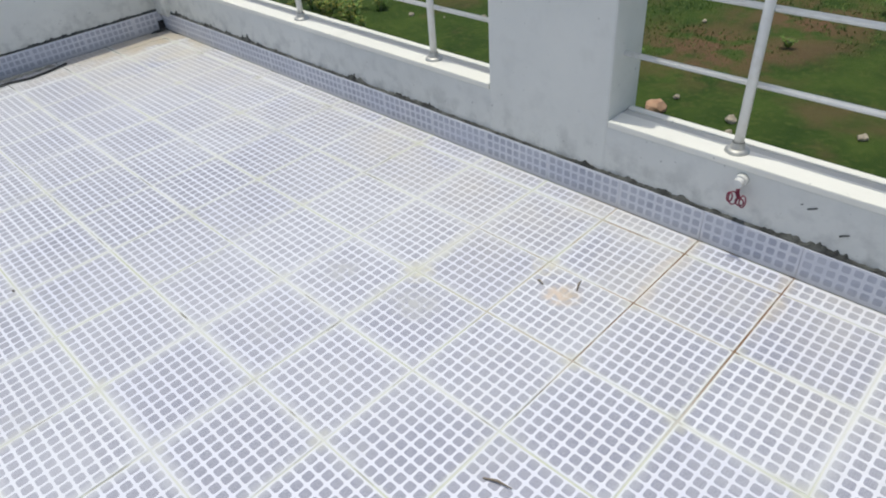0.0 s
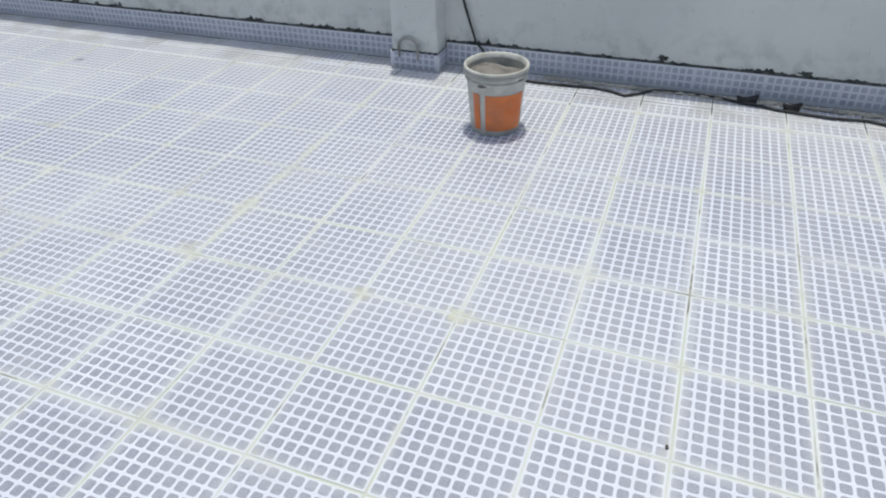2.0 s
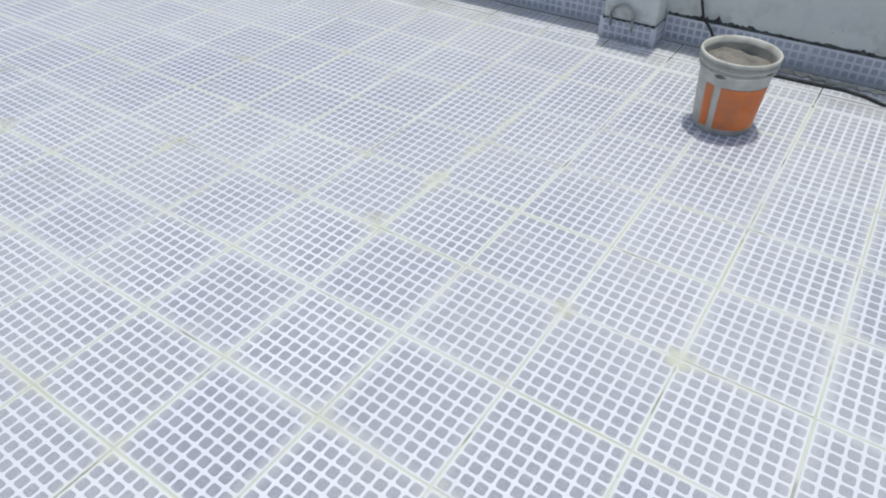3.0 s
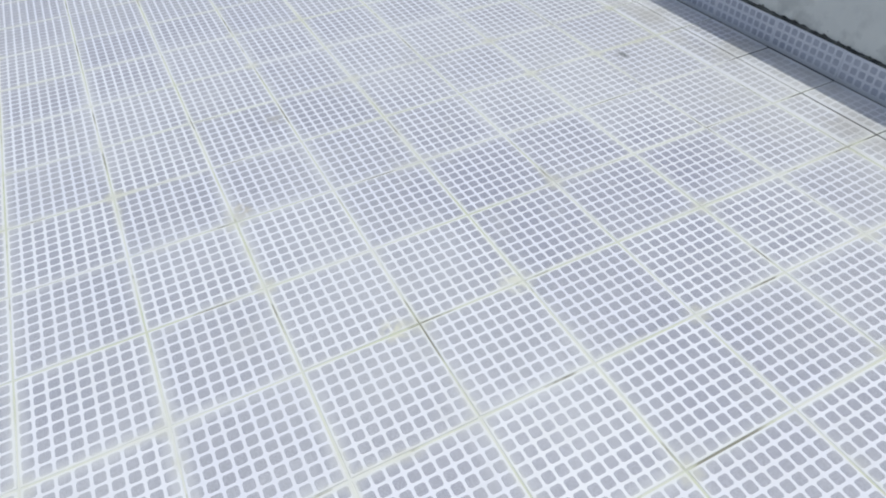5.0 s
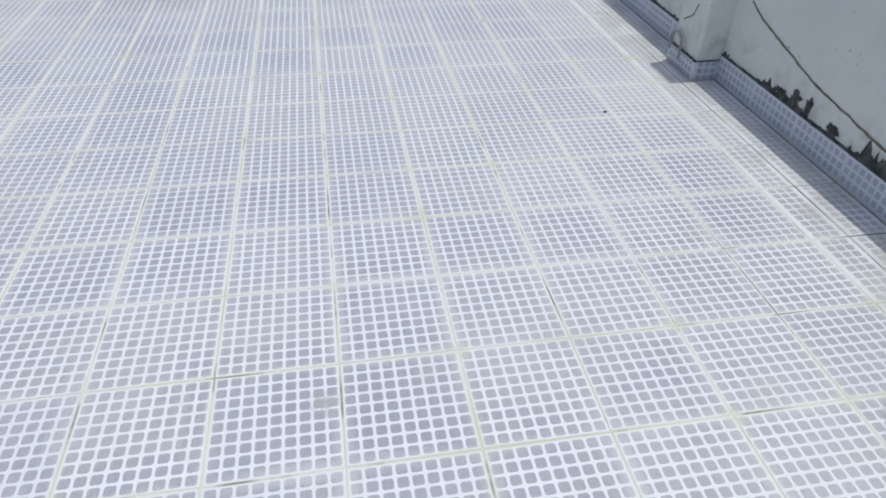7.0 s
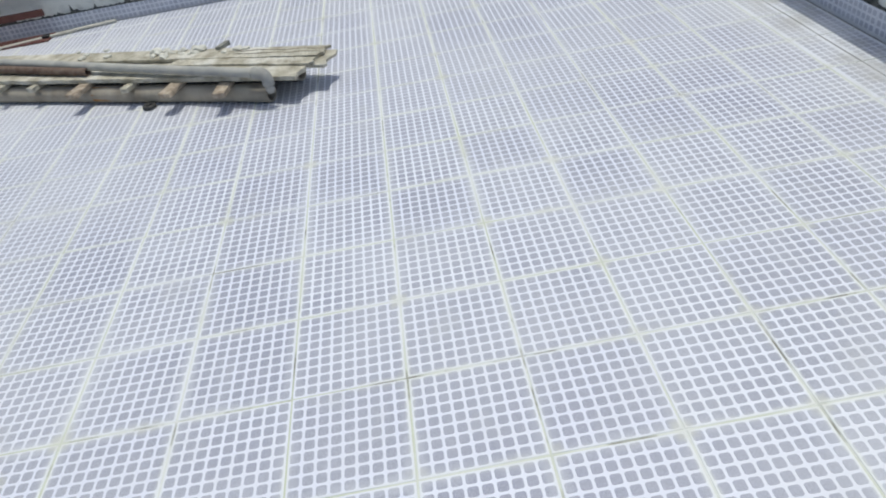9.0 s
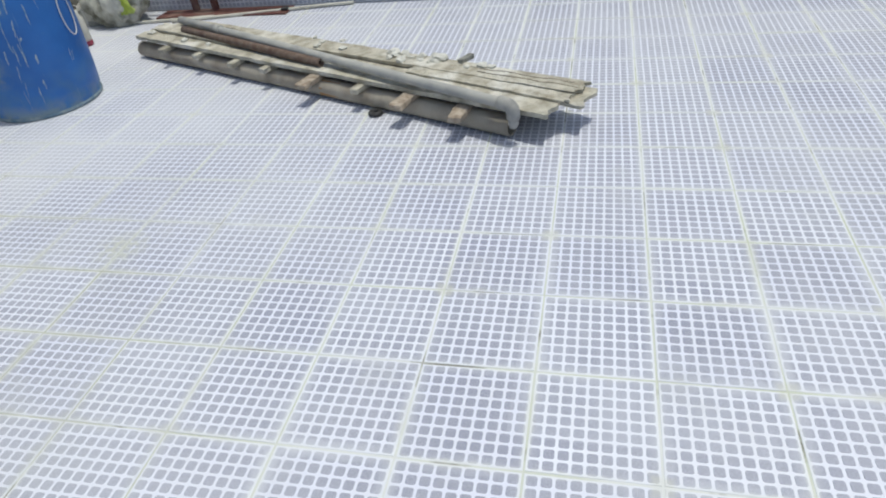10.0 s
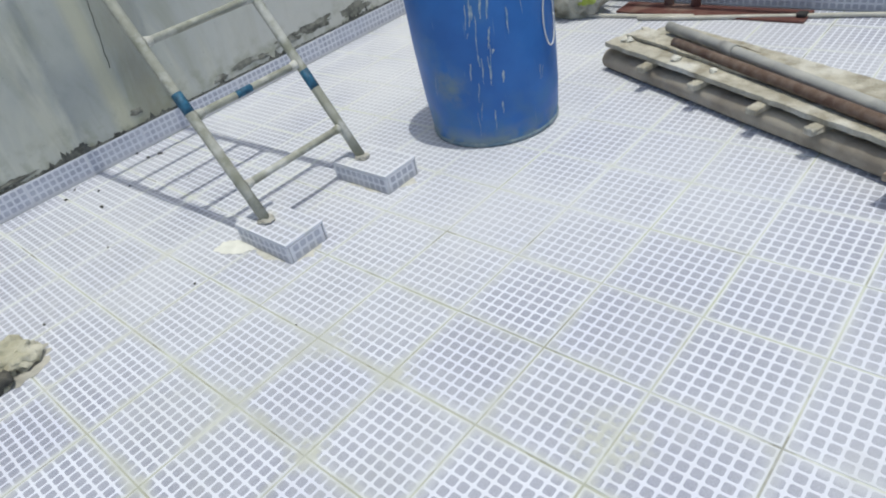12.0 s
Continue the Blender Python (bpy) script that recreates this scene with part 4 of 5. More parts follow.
# ---- drum ----
drum = empty("plastic_drum", (-7.375, -3.065, 0.0), "blue plastic drum splashed with cement beside the ladder", "drum")
bm = bmesh.new()
add_lathe(bm, [(0.0, 0.012), (0.235, 0.012), (0.255, 0.0), (0.268, 0.004), (0.273, 0.018), (0.270, 0.035), (0.276, 0.05), (0.284, 0.16), (0.292, 0.40),
               (0.292, 0.60), (0.288, 0.78), (0.279, 0.86), (0.285, 0.875), (0.285, 0.895), (0.272, 0.90), (0.262, 0.89), (0.258, 0.86), (0.262, 0.60), (0.250, 0.06), (0.0, 0.05)], 64)
for v in bm.verts:
    v.co *= 1 + 0.006 * noise.noise(v.co * 4)
part("shell", bm, blue, drum)
bm = bmesh.new()
add_lathe(bm, [(0.268, 0.001), (0.2745, 0.006), (0.2758, 0.013), (0.2745, 0.019), (0.2715, 0.023)], 64)
part("base_rim", bm, dull_ring, drum, "dusty worn rim at the foot")


def drum_r(z):
    zs, rs = (0.035, 0.05, 0.16, 0.40, 0.60, 0.78), (0.270, 0.276, 0.284, 0.292, 0.292, 0.288)
    return float(np.interp(z, zs, rs))


rnd = random.Random(5)
for k in range(28):
    bm = bmesh.new()
    a = radians(rnd.choice((rnd.gauss(41, 4), rnd.gauss(30, 3.5), rnd.gauss(36, 7), rnd.uniform(-10, 90))))
    z1, ln = rnd.uniform(0.14, 0.62), rnd.uniform(0.02, 0.14) * (1.4 if k % 5 == 0 else 0.8)
    wd, drift = rnd.uniform(0.0008, 0.0030), rnd.uniform(-0.05, 0.01)
    prev = None
    for i in range(8):
        f = i / 7
        z, aa = max(z1 - ln * f, 0.05), a + drift * f + 0.004 * math.sin(9 * f + k)
        half = (wd * (0.4 + math.sin(math.pi * min(f + 0.1, 1)) + 0.3 * rnd.random())) / 0.28
        r = drum_r(z) + 0.0035
        cur = [bm.verts.new((r * math.cos(aa + s * half), r * math.sin(aa + s * half), z)) for s in (-1, 1)]
        if prev:
            bm.faces.new((prev[0], prev[1], cur[1], cur[0]))
        prev = cur
    part("cement_run", bm, splash, drum, "pale grey cement drip")
bm = bmesh.new()
add_tube(bm, [((drum_r(0.45 + 0.11 * math.sin(t)) + 0.006) * math.cos(radians(100) + 0.16 * math.cos(t)), (drum_r(0.45) + 0.006) * math.sin(radians(100) + 0.16 * math.cos(t)), 0.45 + 0.11 * math.sin(t))
              for t in (radians(10 * i) for i in range(37))], 0.003, 6)
part("wire_loop", bm, white_plastic, drum, "thin white wire loop stuck to the side")

# ---- ladder and tiled blocks ----
ladder = empty("ladder", (0, 0, 0), "dusty grey-green steel ladder leaning on the stained wall", "ladder")
SLOPE = -0.615


def lad(x, z):
    return Vector((x, -3.275 + SLOPE * (z - 0.08), z))


X1, X2, TOP = -6.272, -6.765, 2.26
for x in (X1, X2):
    bm = bmesh.new()
    add_tube(bm, [lad(x, 0.081 + (TOP - 0.081) * i / 12) for i in range(13)], 0.0195, 16)
    rail = part("rail", bm, ladder_m, ladder)
    bm = bmesh.new()
    c = lad(x, 0.50 if x == X1 else 0.39)
    dd = (lad(x, 1) - lad(x, 0)).normalized()
    add_tube(bm, [c - dd * 0.035, c + dd * 0.045], 0.0203, 16)
    part("paint_band", bm, tape, rail, "dark blue paint band")
for k in range(9):
    z = 0.205 + 0.251 * k
    if z < TOP - 0.1:
        bm = bmesh.new()
        add_tube(bm, [lad(X1, z), lad(X2, z)], 0.0145, 14)
        rung = part("rung", bm, ladder_m, ladder)
        for x, sgn in ((X1, -1), (X2, 1)):
            bm = bmesh.new()
            c = lad(x + sgn * 0.022, z)
            add_tube(bm, [c - Vector((sgn * 0.006, 0, 0)), c + Vector((sgn * 0.004, 0, 0)), c + Vector((sgn * 0.022, 0, 0))], [0.0205, 0.0185, 0.0152], 12, jitter=0.08)
            part("weld", bm, chip if (k + (sgn > 0)) % 2 == 0 else ladder_m, rung, "rough weld bead")
        if k == 1:
            bm = bmesh.new()
            add_tube(bm, [lad(-6.46, z), lad(-6.53, z)], 0.0153, 14)
            part("paint_band", bm, tape, rung, "blue paint band")


def blot(rx, ry, seed, n=90, h=0.0022):
    """A thin flat spill with an uneven edge."""
    bm = bmesh.new()
    c = bm.verts.new((0, 0, h))
    rings = []
    for f, z in ((0.75, h), (1.0, 0.0009)):
        ring = []
        for i in range(n):
            a = 2 * math.pi * i / n
            v = Vector((math.cos(a) * 2, math.sin(a) * 2, seed))
            q = f * (1 + 0.22 * noise.noise(v) + 0.14 * noise.noise(v * 3.1) + 0.08 * noise.noise(v * 8.0))
            ring.append(bm.verts.new((rx * q * math.cos(a), ry * q * math.sin(a), z)))
        rings.append(ring)
    for i in range(n):
        j = (i + 1) % n
        bm.faces.new((c, rings[0][i], rings[0][j]))
        bm.faces.new((rings[0][i], rings[1][i], rings[1][j], rings[0][j]))
    return bm


def tiled_block(x, y):
    """A low mortar block with tile pieces on its top and sides; its centre at x, y."""
    w, d, h = 0.172, 0.31, 0.080
    b = empty("tiled_block", (x, y, 0), "low block clad in grey-blue checked tile under a ladder foot", "block", "blocks under the ladder")
    bm = bmesh.new()
    add_box(bm, -w / 2 + 0.009, w / 2 - 0.009, -d / 2 + 0.009, d / 2 - 0.009, 0, h - 0.0105)
    part("core", bm, cementm, b)
    me = tile_mesh("top_tile", tile_arrays(w, d, 5, 9, gap=0.001), (glaze, padm))
    t = new("top_tile", me)
    t.parent, t.matrix_basis = b, pose(0, 0, h)
    for nm, wid, rz, px, py in (("side_tile", d, 90, w / 2, 0), ("side_tile", d, -90, -w / 2, 0), ("side_tile", w - 0.02, 0, 0, -d / 2), ("side_tile", w - 0.02, 180, 0, d / 2)):
        me = tile_mesh(nm, tile_arrays(wid, h - 0.012, int(wid / PITCH), 2, pad=0.0222, thick=0.008, gap=0.001), (skirt_glaze, skirt_pad))
        t = new(nm, me)
        t.parent, t.matrix_basis = b, pose(px, py, (h - 0.012) / 2, 90, 0, rz)
    bm = blot(w * 0.62, d * 0.57, x * 3)
    part("mortar_spill", bm, chip, b, "pale mortar spilled round the foot")
    return b


for x in (X1, X2):
    bm = bmesh.new()
    lump(bm, (x, lad(x, 0.081).y + 0.004, 0.0805), (0.027, 0.029, 0.012), x, 3, 0.5)
    part("mortar_foot", bm, cementm, ladder, "pale mortar round a ladder foot")
tiled_block(-6.285, -3.228)
tiled_block(-6.775, -3.224)

# ---- things by the west wall ----
fr = empty("timber_frame", (-8.80, -2.70, 0), "dark red painted timber frame standing against the white parapet", "timber frame")
for z in (0.165, 0.315, 0.47):
    bm = bmesh.new()
    add_box(bm, -0.012, 0.012, -0.49 if z < 0.2 else -0.62, 0.49, z - 0.022, z + 0.022, 0.003)
    part("rail", bm, red_wood, fr)
for y in (-0.25, -0.10):
    bm = bmesh.new()
    add_box(bm, -0.036, -0.0125, y - 0.024, y + 0.024, 0.012, 0.62, 0.003)
    part("upright", bm, red_wood, fr)
bm = bmesh.new()
add_box(bm, -0.05, 0.11, -0.50, 0.48, 0.0, 0.012, 0.002)
part("base_board", bm, red_wood, fr, "dark red board lying flat")
bm = bmesh.new()
add_box(bm, 0.02, 0.07, 0.43, 0.475, 0.0125, 0.032, 0.006)
part("foot_block", bm, black, fr, "black foot block")

for a, b in (((-8.575, -3.45, 0.012), (-8.68, -2.75, 0.012)), ((-8.60, -3.02, 0.013), (-8.855, -1.79, 0.013))):
    ob = rod("plastic_rod", a, b, 0.011, white_rod, None, "", None, 10, 0.004, 6)
    tagged(ob, "thin dirty white plastic rod lying before the timber frame", "rod", "rods by the frame")

sack = empty("rubbish_sack", (-8.66, -3.44, 0), "crumpled white woven sack with lime green print, full of rubbish", "sack")
bm = bmesh.new()
res = bmesh.ops.create_icosphere(bm, subdivisions=5, radius=1.0)
for v in res["verts"]:
    p = v.co.copy()
    z = (max(p.z, -0.85) + 0.85) / 1.85
    px, py = p.x, p.y
    p = Vector((p.x, p.y, p.z * 0.55))
    fold = 0.30 * noise.noise(p * 1.9) - 0.22 * abs(noise.noise(p * 3.7)) + 0.14 * noise.noise(p * 6.5) + 0.05 * noise.noise(p * 15)
    r = (1 - 0.72 * z ** 1.8) * (1.08 + fold)
    v.co = Vector((px * 0.19 * r, py * 0.21 * r, z * 0.46 * (1 + 0.3 * fold)))
for f in bm.faces:
    f.smooth = True
    c = f.calc_center_median()
    f.material_index = 1 if abs(math.atan2(c.y, c.x) - 0.95 - 0.25 * noise.noise(c * 9)) < 0.16 + 0.1 * noise.noise(c * 14) and c.z > 0.08 else 0
part("bag", bm, [sackm, sack_green], sack)
bm = bmesh.new()
add_tube(bm, [(0.06 * math.cos(a), 0.06 * math.sin(a), 0.405) for a in (2 * math.pi * k / 20 for k in range(21))], 0.008, 8)
part("tie", bm, dark_dirt, sack, "dark twisted tie")
heap = empty("rubbish_heap", (-8.62, -3.88, 0), "heap of dark dirt and broken concrete beside the sack", "rubbish heap")
for k, (x, y, s) in enumerate(((0, 0, 0.15), (-0.05, 0.17, 0.12), (0.05, -0.17, 0.13), (-0.08, -0.3, 0.10), (0.10, 0.10, 0.07))):
    bm = bmesh.new()
    lump(bm, (x, y, 0), (s, s * 1.1, s * 0.8), k + 11, 3, 0.5)
    part("clod", bm, dark_dirt if k % 2 == 0 else cementm, heap)
bottle = empty("bottle", (-8.22, -3.42, 0), "small white bottle with a dark red foot standing by the sack", "bottle")
bm = bmesh.new()
add_lathe(bm, [(0.0, 0.032), (0.034, 0.032), (0.036, 0.05), (0.034, 0.17), (0.018, 0.20), (0.016, 0.225), (0.0, 0.226)], 24)
part("body", bm, white_rod, bottle)
bm = bmesh.new()
add_lathe(bm, [(0.0, 0.0), (0.033, 0.0), (0.0365, 0.006), (0.0365, 0.032), (0.0, 0.033)], 24)
part("base", bm, red_plastic, bottle, "dark red base")
bm = bmesh.new()
add_tube(bm, [(0.02, 0.03 + 0.05 * math.cos(a), 0.17 + 0.09 * math.sin(a)) for a in (2 * math.pi * k / 24 for k in range(25))], 0.002, 6)
part("wire", bm, galv, bottle, "thin wire loop")

# torn cement bag near the stained wall
bag = empty("torn_cement_bag", (-5.345, -3.52, 0), "crumpled beige cement bag with dark hardened cement spilling out", "cement bag")
paper = rgb_noise("torn_bag_paper", (0.48, 0.46, 0.35), (0.34, 0.32, 0.23), 14.0, 0.9, 0.5, 0.004, 0.0, (0.58, 0.56, 0.47))
for k, (x, y, a, b, h) in enumerate(((-0.03, -0.03, 0.09, 0.065, 0.040), (-0.07, 0.01, 0.055, 0.06, 0.035), (0.05, -0.05, 0.075, 0.055, 0.035), (0.0, -0.10, 0.08, 0.05, 0.025))):
    bm = bmesh.new()
    lump(bm, (x, y, 0), (a, b, h), 40 + k, 4, 0.55)
    for v in bm.verts:
        q = noise.noise(v.co * 38 + Vector((k, 0, 0)))
        v.co += Vector((0.004 * q, 0.004 * q, 0.010 * abs(q)))
    part("paper_fold", bm, paper, bag, "beige torn paper fold")
for k in range(9):
    bm = bmesh.new()
    z = random.uniform(0.022, 0.042)
    lump(bm, (0.0 + random.uniform(-0.05, 0.10), 0.055 + random.uniform(-0.03, 0.035), 0), (z, z, z * 0.9), 30 + k, 3, 0.7)
    part("clod", bm, dark_dirt if k % 3 else paper, bag, "hardened cement clod")
bm = blot(0.15, 0.12, 7.7)
part("cement_spill", bm, cementm, bag, "thin grey cement spill")

# offcut of wood on the open floor
bm = bmesh.new()
path = [Vector((-3.585, -0.812, 0.018)) + Vector((0.004 * k, -0.036 * k, 0.0)) for k in range(7)]
add_tube(bm, path, [0.013, 0.019, 0.021, 0.020, 0.021, 0.020, 0.015], 12, jitter=0.10)
tagged(part("wood_offcut", bm, raw_wood), "short worn brown wood offcut lying on the tiles", "wood offcut")

# crumbs, twigs and leaves on the floor
dust_white = rgb_noise("mortar_powder", (0.80, 0.80, 0.74), (0.70, 0.70, 0.64), 22.0, 0.95)
twig_brown = rgb_noise("dry_twig", (0.16, 0.13, 0.10), (0.28, 0.24, 0.19), 30.0, 0.9)
rnd = random.Random(11)
for k, (x, y) in enumerate(((-5.145, 1.469), (-0.31, 0.035), (-4.95, -4.0), (-6.65, -4.35), (-6.4, -4.1), (-5.9, -3.9), (-6.002, -2.806), (-5.536, -3.641), (-0.9, 1.8))):
    bm = bmesh.new()
    s = 0.008 if k == 0 else rnd.uniform(0.0035, 0.006)
    lump(bm, (x, y, 0.0005), (s, s * rnd.uniform(0.7, 1.6), s * 0.6), k, 1, 0.4)
    tagged(part("crumb", bm, dark_dirt), "tiny dark crumb of mortar lying on the tiles", "crumb", "crumbs on the terrace")
for k, (x, y, s, a) in enumerate(((-6.416, -4.634, 0.011, 30), (-6.419, -4.519, 0.013, 100), (-6.472, -4.492, 0.014, 140), (-6.063, -4.592, 0.010, 60),
                                  (-6.05, -4.27, 0.013, 80), (-5.993, -4.533, 0.011, 120), (-6.116, -4.445, 0.008, 20), (-6.216, -4.325, 0.007, 0), (-5.952, -3.321, 0.007, 45))):
    bm = bmesh.new()
    lump(bm, (0, 0, 0.001), (s, s * 0.55, s * 0.4), k + 20, 2, 0.4)
    chunk = tagged(part("mortar_flake", bm, dark_dirt), "dark flake of old mortar fallen on the dusty tiles", "mortar flake", "flakes under the stained wall")
    chunk.matrix_basis = pose(x, y, 0.0, 0, 0, a)
bm = blot(0.045, 0.085, 3.3, 60, 0.003)
heap = tagged(part("mortar_dust", bm, dust_white), "pale whitish mortar dust spilled beside the ladder block", "mortar dust")
heap.matrix_basis = pose(-6.165, -3.37, 0.0015, 0, 0, 25)
for x, y, a, ln in ((0.86, -1.34, 20, 0.05), (0.80, -1.24, 75, 0.028), (0.187, -1.59, -72, 0.07)):
    bm = bmesh.new()
    d = Vector((math.cos(radians(a)), math.sin(radians(a)), 0)) * ln / 2
    c = Vector((x, y, 0.004))
    add_tube(bm, [c - d, c + Vector((0.003, 0.004, 0.003)), c + d], [0.002, 0.0035, 0.001], 7)
    tagged(part("twig", bm, twig_brown), "small dark dry twig lying on the tiles near the pillar", "twig", "twigs on the terrace")

# ---- weeds and stones in the field ----
rnd = random.Random(3)


def weed(x, y, h, yellow):
    w = empty("weed", (x, y, -3.5), "leafy green weed in the grass" + (" with yellowing leaves" if yellow else ""), "weed", "weeds in the field")
    bm = bmesh.new()
    for s in range(7):
        a0, tilt = rnd.uniform(0, 6.28), rnd.uniform(0.1, 0.7)
        tip = Vector((math.cos(a0) * tilt * h, math.sin(a0) * tilt * h, h * rnd.uniform(0.6, 1.0)))
        bs = bmesh.new()
        add_tube(bs, [(0, 0, 0), tip * 0.5 + Vector((0, 0, 0.05 * h)), tip], [0.008, 0.006, 0.003], 5)
        part("stem", bs, leafm, w)
        for q in range(16):
            c = tip * rnd.uniform(0.25, 1.05)
            a, L = rnd.uniform(0, 6.28), rnd.uniform(0.05, 0.11) * (0.5 + h)
            d = Vector((math.cos(a), math.sin(a), rnd.uniform(-0.3, 0.4))).normalized() * L
            side = d.cross(Vector((0, 0, 1))).normalized() * L * 0.3
            vs = [bm.verts.new(c + k) for k in (Vector((0, 0, 0)), d * 0.5 + side, d, d * 0.5 - side)]
            bm.faces.new(vs).material_index = 1 if yellow and rnd.random() < 0.55 else 0
    tagged(part("leaf_mass", bm, [leafm, yellow_leaf], w), "", "", "", "stuff")


for k in range(26):
    weed(rnd.gauss(8.7, 0.6) if k < 12 else rnd.gauss(11.0, 0.8), rnd.gauss(10.5, 0.5), rnd.uniform(0.4, 0.75), True)
for k in range(46):
    weed(rnd.uniform(5.0, 16.0), rnd.uniform(-4.0, 18), rnd.uniform(0.12, 0.4), k % 4 == 0)
for k in range(40):
    bm = bmesh.new()
    s = (0.19, 0.10, 0.09, 0.06)[k] if k < 4 else rnd.uniform(0.02, 0.08)
    sx, sy = ((8.7, 2.4), (9.0, 1.32), (9.53, -0.35), (9.3, 2.37))[k] if k < 4 else (rnd.uniform(4, 14), rnd.uniform(-5, 14))
    lump(bm, (sx, sy, -3.5), (s, s * 0.8, s * 0.6), k, 2, 0.4)
    tagged(part("stone", bm, stone if k else orange_stone), "weathered brown stone lying in the grass", "stone", "stones in the field")
V, F = [], []
for k in range(30000):
    x, y = 4.0 + 12.0 * rnd.random(), rnd.uniform(-4, 18)
    if noise.noise(Vector((x * 0.5, y * 0.5, 2.0))) > 0.28:
        continue
    z = -3.52 + 0.12 * noise.noise(Vector((x * 0.15, y * 0.15, 0)))
    a, h, b = rnd.uniform(0, 6.28), rnd.uniform(0.03, 0.075), rnd.uniform(-0.05, 0.05)
    dx, dy = 0.016 * math.cos(a), 0.016 * math.sin(a)
    i = len(V)
    V += [(x - dx, y - dy, z), (x + dx, y + dy, z), (x + b * math.sin(a) * 1.5, y + b * math.cos(a) * 1.5, z + h)]
    F.append((i, i + 1, i + 2))
me = bpy.data.meshes.new("grass_blades")
me.from_pydata(V, [], F)
blade = with_x(Mat("grass_blade", 0.7))
blade.color(blade.mix(blade.ramp(blade.n_y(), 11.5, 14.0, 0.0, 0.7), blade.mix(blade.ramp(blade.noise(2.0, 5.0), 0.35, 0.65), (0.060, 0.120, 0.018), (0.120, 0.175, 0.030)), (0.03, 0.065, 0.015)))
me.materials.append(blade.m)
tagged(new("grass_blades", me), "short green grass covering the field", "grass", "", "stuff")

# ---- ragged mortar lines over the skirting ----


def mortar_line(name, p0, p1, nx, ny, seed, z=0.117, amount=0.03):
    """A dark uneven band from p0 to p1 over the skirting, facing (nx, ny)."""
    a, b = Vector((*p0, 0)), Vector((*p1, 0))
    L = (b - a).length
    n = max(int(L / 0.008), 4)
    nrm = Vector((nx, ny, 0))
    bm = bmesh.new()
    rows = []
    for i in range(n + 1):
        c = a.lerp(b, i / n)
        s = i / n * L
        q = noise.noise(Vector((s * 3.1, seed, 0))) + 0.7 * noise.noise(Vector((s * 11, seed, 1))) + 0.5 * noise.noise(Vector((s * 34, seed, 2)))
        spike = max(0.0, noise.noise(Vector((s * 62, seed, 5)))) + 0.6 * max(0.0, noise.noise(Vector((s * 120, seed, 6))))
        h = 0.006 + amount * max(0.0, q) ** 1.1 * (0.45 + 1.6 * spike) + 0.010 * spike
        out = 0.0115 + 0.0015 * noise.noise(Vector((s * 20, seed, 3)))
        rows.append([bm.verts.new(c + Vector((0, 0, z - 0.006)) + nrm * 0.002), bm.verts.new(c + Vector((0, 0, z - 0.004)) + nrm * out * 0.9),
                     bm.verts.new(c + Vector((0, 0, z + 0.004)) + nrm * out * 0.85),
                     bm.verts.new(c + Vector((0, 0, z + h * 0.8)) + nrm * 0.0045), bm.verts.new(c + Vector((0, 0, z + h)) - nrm * 0.001)])
    for r, s in zip(rows, rows[1:]):
        for k in range(4):
            bm.faces.new((r[k], s[k], s[k + 1], r[k + 1]))
    bmesh.ops.recalc_face_normals(bm, faces=bm.faces)
    return tagged(part(name, bm, moss), "dark ragged mortar line above the tiled skirting", "mortar line", "", "structure")


f = 0.012
mortar_line("mortar_north", (XC, YB + f), (-5.66, YB + f), 0, -1, 1.3)
mortar_line("mortar_north", (-5.40, YB + f), (-4.0, YB + f), 0, -1, 2.3, 0.117, 0.085)
mortar_line("mortar_north", (-4.0, YB + f), (-1.862, YB + f), 0, -1, 4.3, 0.117, 0.04)
mortar_line("mortar_north", (-1.60, YB + f), (XA - 0.02, YB + f), 0, -1, 3.3, 0.117, 0.025)
for x0, x1 in ((-1.862, -1.60), (-5.66, -5.40)):
    mortar_line("mortar_pilaster", (x0 + 0.01, YB - 0.108), (x1 - 0.01, YB - 0.108), 0, -1, x0, 0.085)
mortar_line("mortar_east", (XA + f, YB - 0.13), (XA + f, YD), -1, 0, 5.7, 0.113, 0.036)
mortar_line("mortar_south", (XC, YD - f), (XA, YD - f), 0, 1, 8.1, 0.117, 0.055)
mortar_line("mortar_west", (XC - f, YD), (XC - f, YB), 1, 0, 9.9, 0.10, 0.06)

# ---- tiles: skirting ----
skirts = {}


def skirt_run(name, p0, p1, rz, h, label):
    """Skirting tiles from p0 to p1; they face along their own -y, turned by rz."""
    run = empty(name, (0, 0, 0), label, "skirting", "", "structure")
    a, b = Vector((*p0, 0)), Vector((*p1, 0))
    L = (b - a).length
    d = (b - a).normalized()
    s = 0.0
    while s < L - 0.004:
        w = min(0.30, L - s)
        if w < 0.02:
            break
        key = (round(w, 3), round(h, 3))
        if key not in skirts:
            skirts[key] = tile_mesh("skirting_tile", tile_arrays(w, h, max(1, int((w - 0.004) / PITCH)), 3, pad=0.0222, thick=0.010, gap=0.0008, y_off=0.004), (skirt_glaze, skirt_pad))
        o = new("skirting_tile", skirts[key])
        c = a + d * (s + w / 2)
        o.parent = run
        j = (random.uniform(-0.0015, 0.0015), random.uniform(-0.0015, 0.0015))
        o.matrix_basis = pose(c.x, c.y, h / 2 + j[0] * 0.5, 90 + random.uniform(-0.3, 0.3), 0, rz)
        s += w


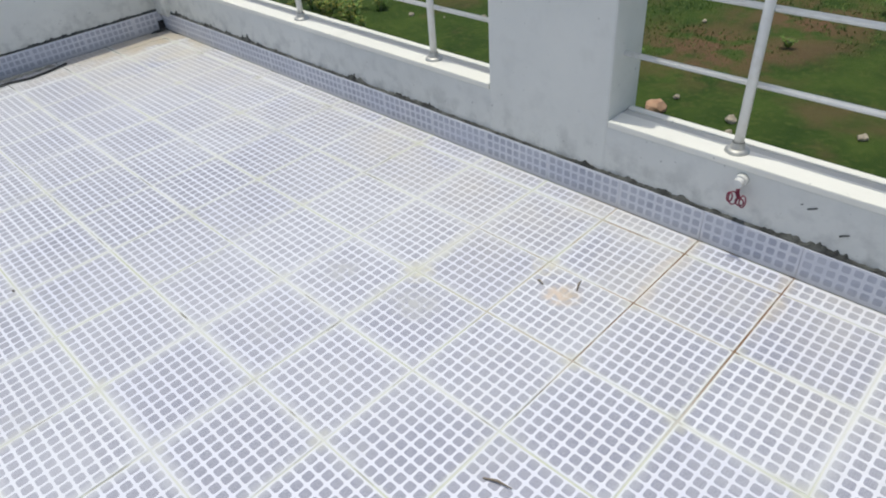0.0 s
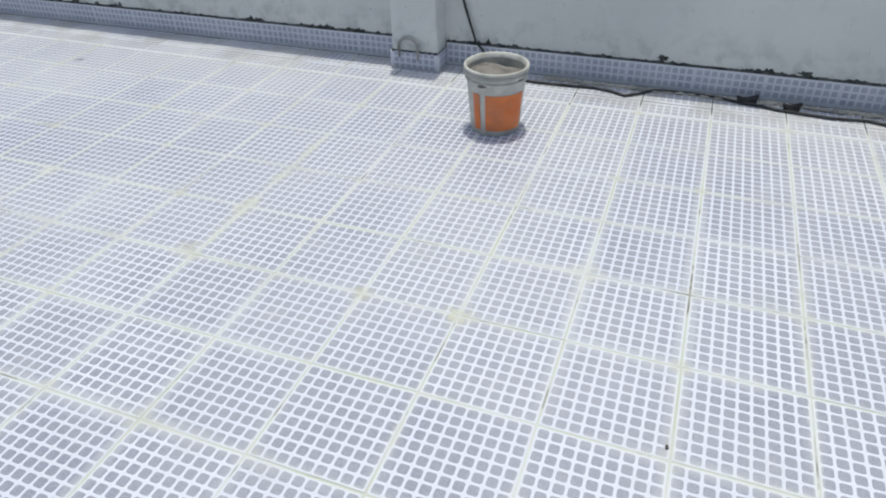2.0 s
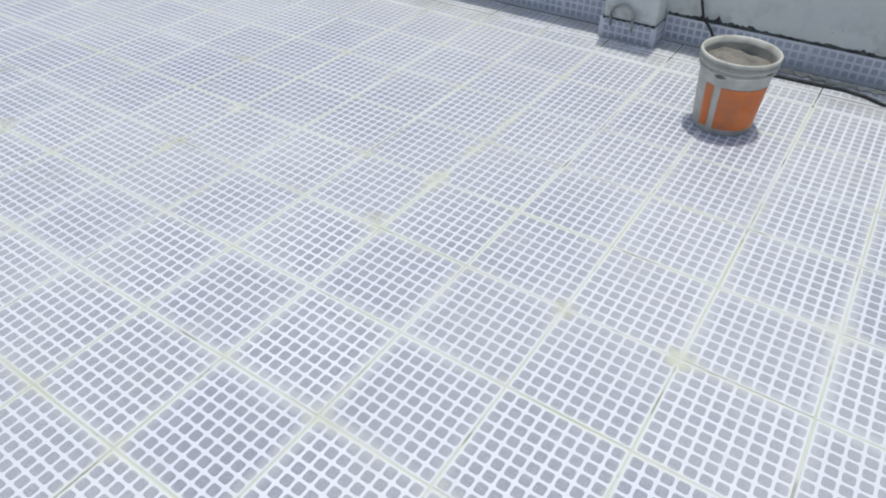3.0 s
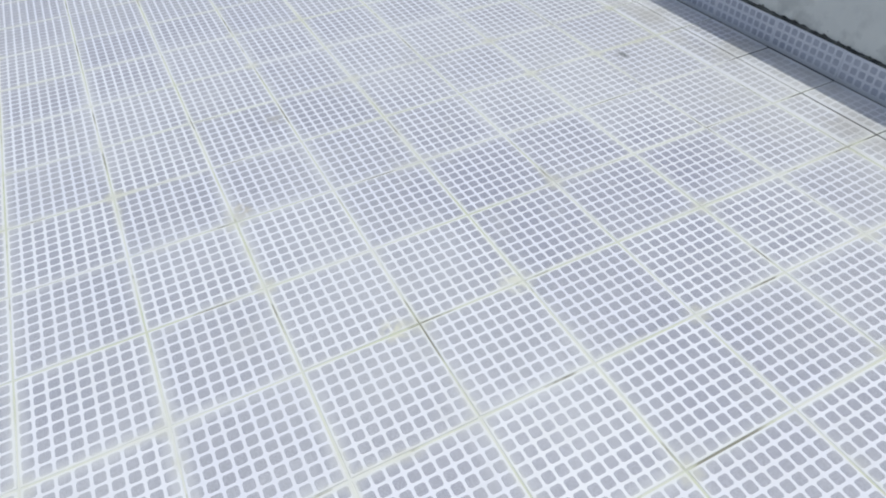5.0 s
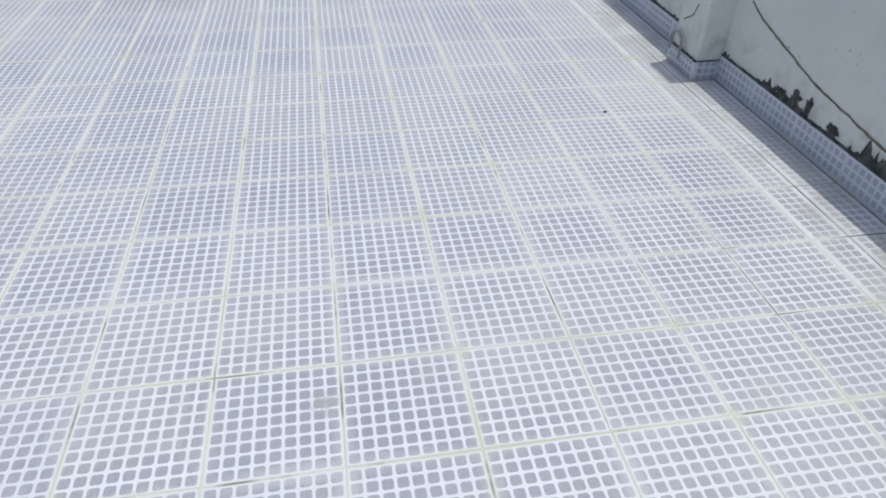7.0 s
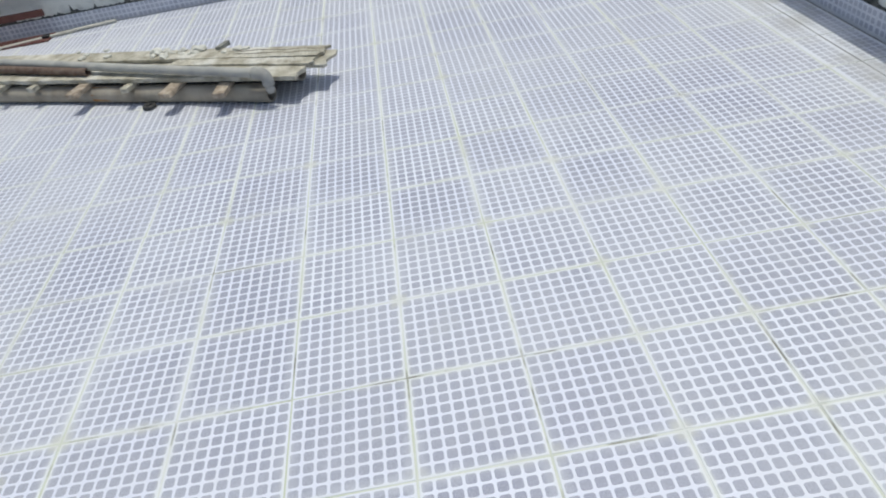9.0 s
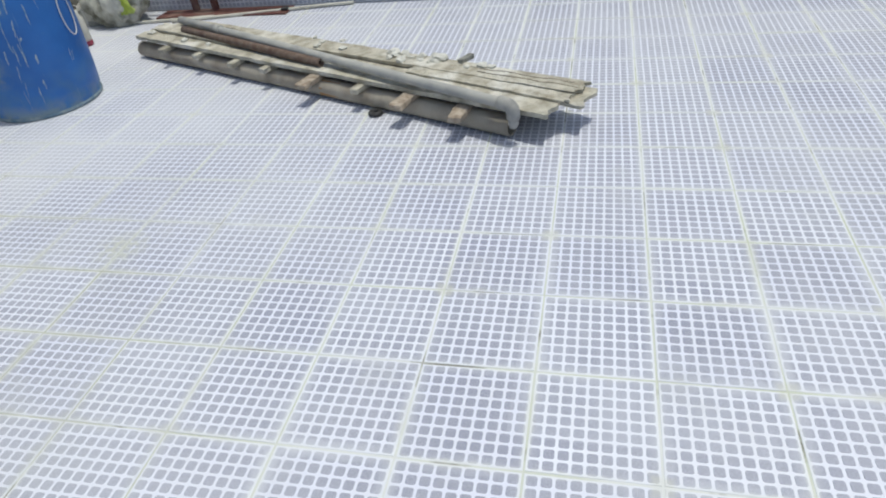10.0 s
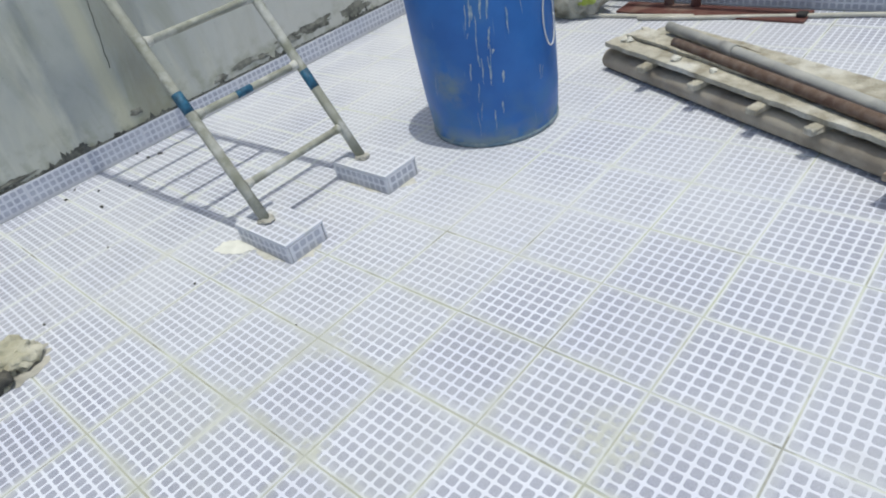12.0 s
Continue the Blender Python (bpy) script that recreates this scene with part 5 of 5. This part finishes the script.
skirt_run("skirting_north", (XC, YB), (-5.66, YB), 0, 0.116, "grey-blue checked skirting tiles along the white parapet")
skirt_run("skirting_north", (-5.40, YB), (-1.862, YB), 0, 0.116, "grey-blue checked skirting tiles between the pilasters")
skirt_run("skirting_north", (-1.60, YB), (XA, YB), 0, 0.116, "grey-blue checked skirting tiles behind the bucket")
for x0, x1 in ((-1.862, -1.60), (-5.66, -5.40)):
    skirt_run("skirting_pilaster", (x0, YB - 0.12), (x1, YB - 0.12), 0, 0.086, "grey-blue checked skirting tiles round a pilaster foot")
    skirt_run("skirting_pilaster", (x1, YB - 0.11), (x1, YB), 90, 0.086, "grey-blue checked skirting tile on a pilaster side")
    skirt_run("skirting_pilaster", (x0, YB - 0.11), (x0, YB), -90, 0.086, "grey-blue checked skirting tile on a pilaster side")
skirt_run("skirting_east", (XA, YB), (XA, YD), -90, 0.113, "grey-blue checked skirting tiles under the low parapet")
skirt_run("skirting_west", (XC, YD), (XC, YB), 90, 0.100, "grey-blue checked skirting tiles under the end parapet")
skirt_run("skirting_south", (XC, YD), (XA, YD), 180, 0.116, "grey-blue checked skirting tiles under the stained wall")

# ---- tiles: floor ----
xs = [XC] + [round(-8.7 + 0.3 * k, 3) for k in range(34)] + [XA]
ys = [YD] + [round(-4.5 + 0.3 * k, 3) for k in range(22)] + [1.935, YB]
floor_ob = bpy.data.objects["floor"]
full = tile_mesh("tile", tile_arrays(0.3, 0.3, 9, 9), (glaze, padm))
rnd = random.Random(21)
V, F, M = [], [], []
cache = {}
count = 0
for i in range(len(xs) - 1):
    for j in range(len(ys) - 1):
        x0, x1, y0, y1 = xs[i], xs[i + 1], ys[j], ys[j + 1]
        w, d = x1 - x0, y1 - y0
        cx, cy = (x0 + x1) / 2, (y0 + y1) / 2
        lift, tx, ty, tz = rnd.uniform(-0.0006, 0.0006), rnd.uniform(-0.1, 0.1), rnd.uniform(-0.1, 0.1), rnd.uniform(-0.25, 0.25)
        m = pose(cx + rnd.uniform(-0.0006, 0.0006), cy + rnd.uniform(-0.0006, 0.0006), lift, tx, ty, tz)
        whole = abs(w - 0.3) < 0.01 and abs(d - 0.3) < 0.01
        if whole and -6.95 < cx < 1.2 and -1.8 < cy < 1.5:
            o = new("tile", full)
            o.parent, o.matrix_basis = floor_ob, m
            count += 1
            continue
        key = (round(w, 3), round(d, 3))
        if key not in cache:
            a = tile_arrays(w, d, max(1, int((w - 0.006) / PITCH)), max(1, int((d - 0.006) / PITCH)))
            cache[key] = (np.array(a[0]), a[1], a[2])
        v, f, mi = cache[key]
        r = np.array(m.to_3x3())
        base = sum(len(q) for q in V)
        V.append(v @ r.T + np.array(m.translation))
        F += [tuple(k + base for k in q) for q in f]
        M += mi
rest = new("tile_field", tile_mesh("tile_field", (np.concatenate(V).tolist(), F, M), (glaze, padm)))
rest.parent = floor_ob
tagged(rest, "white tiles with grey-blue pads over the rest of the terrace", "", "", "stuff")
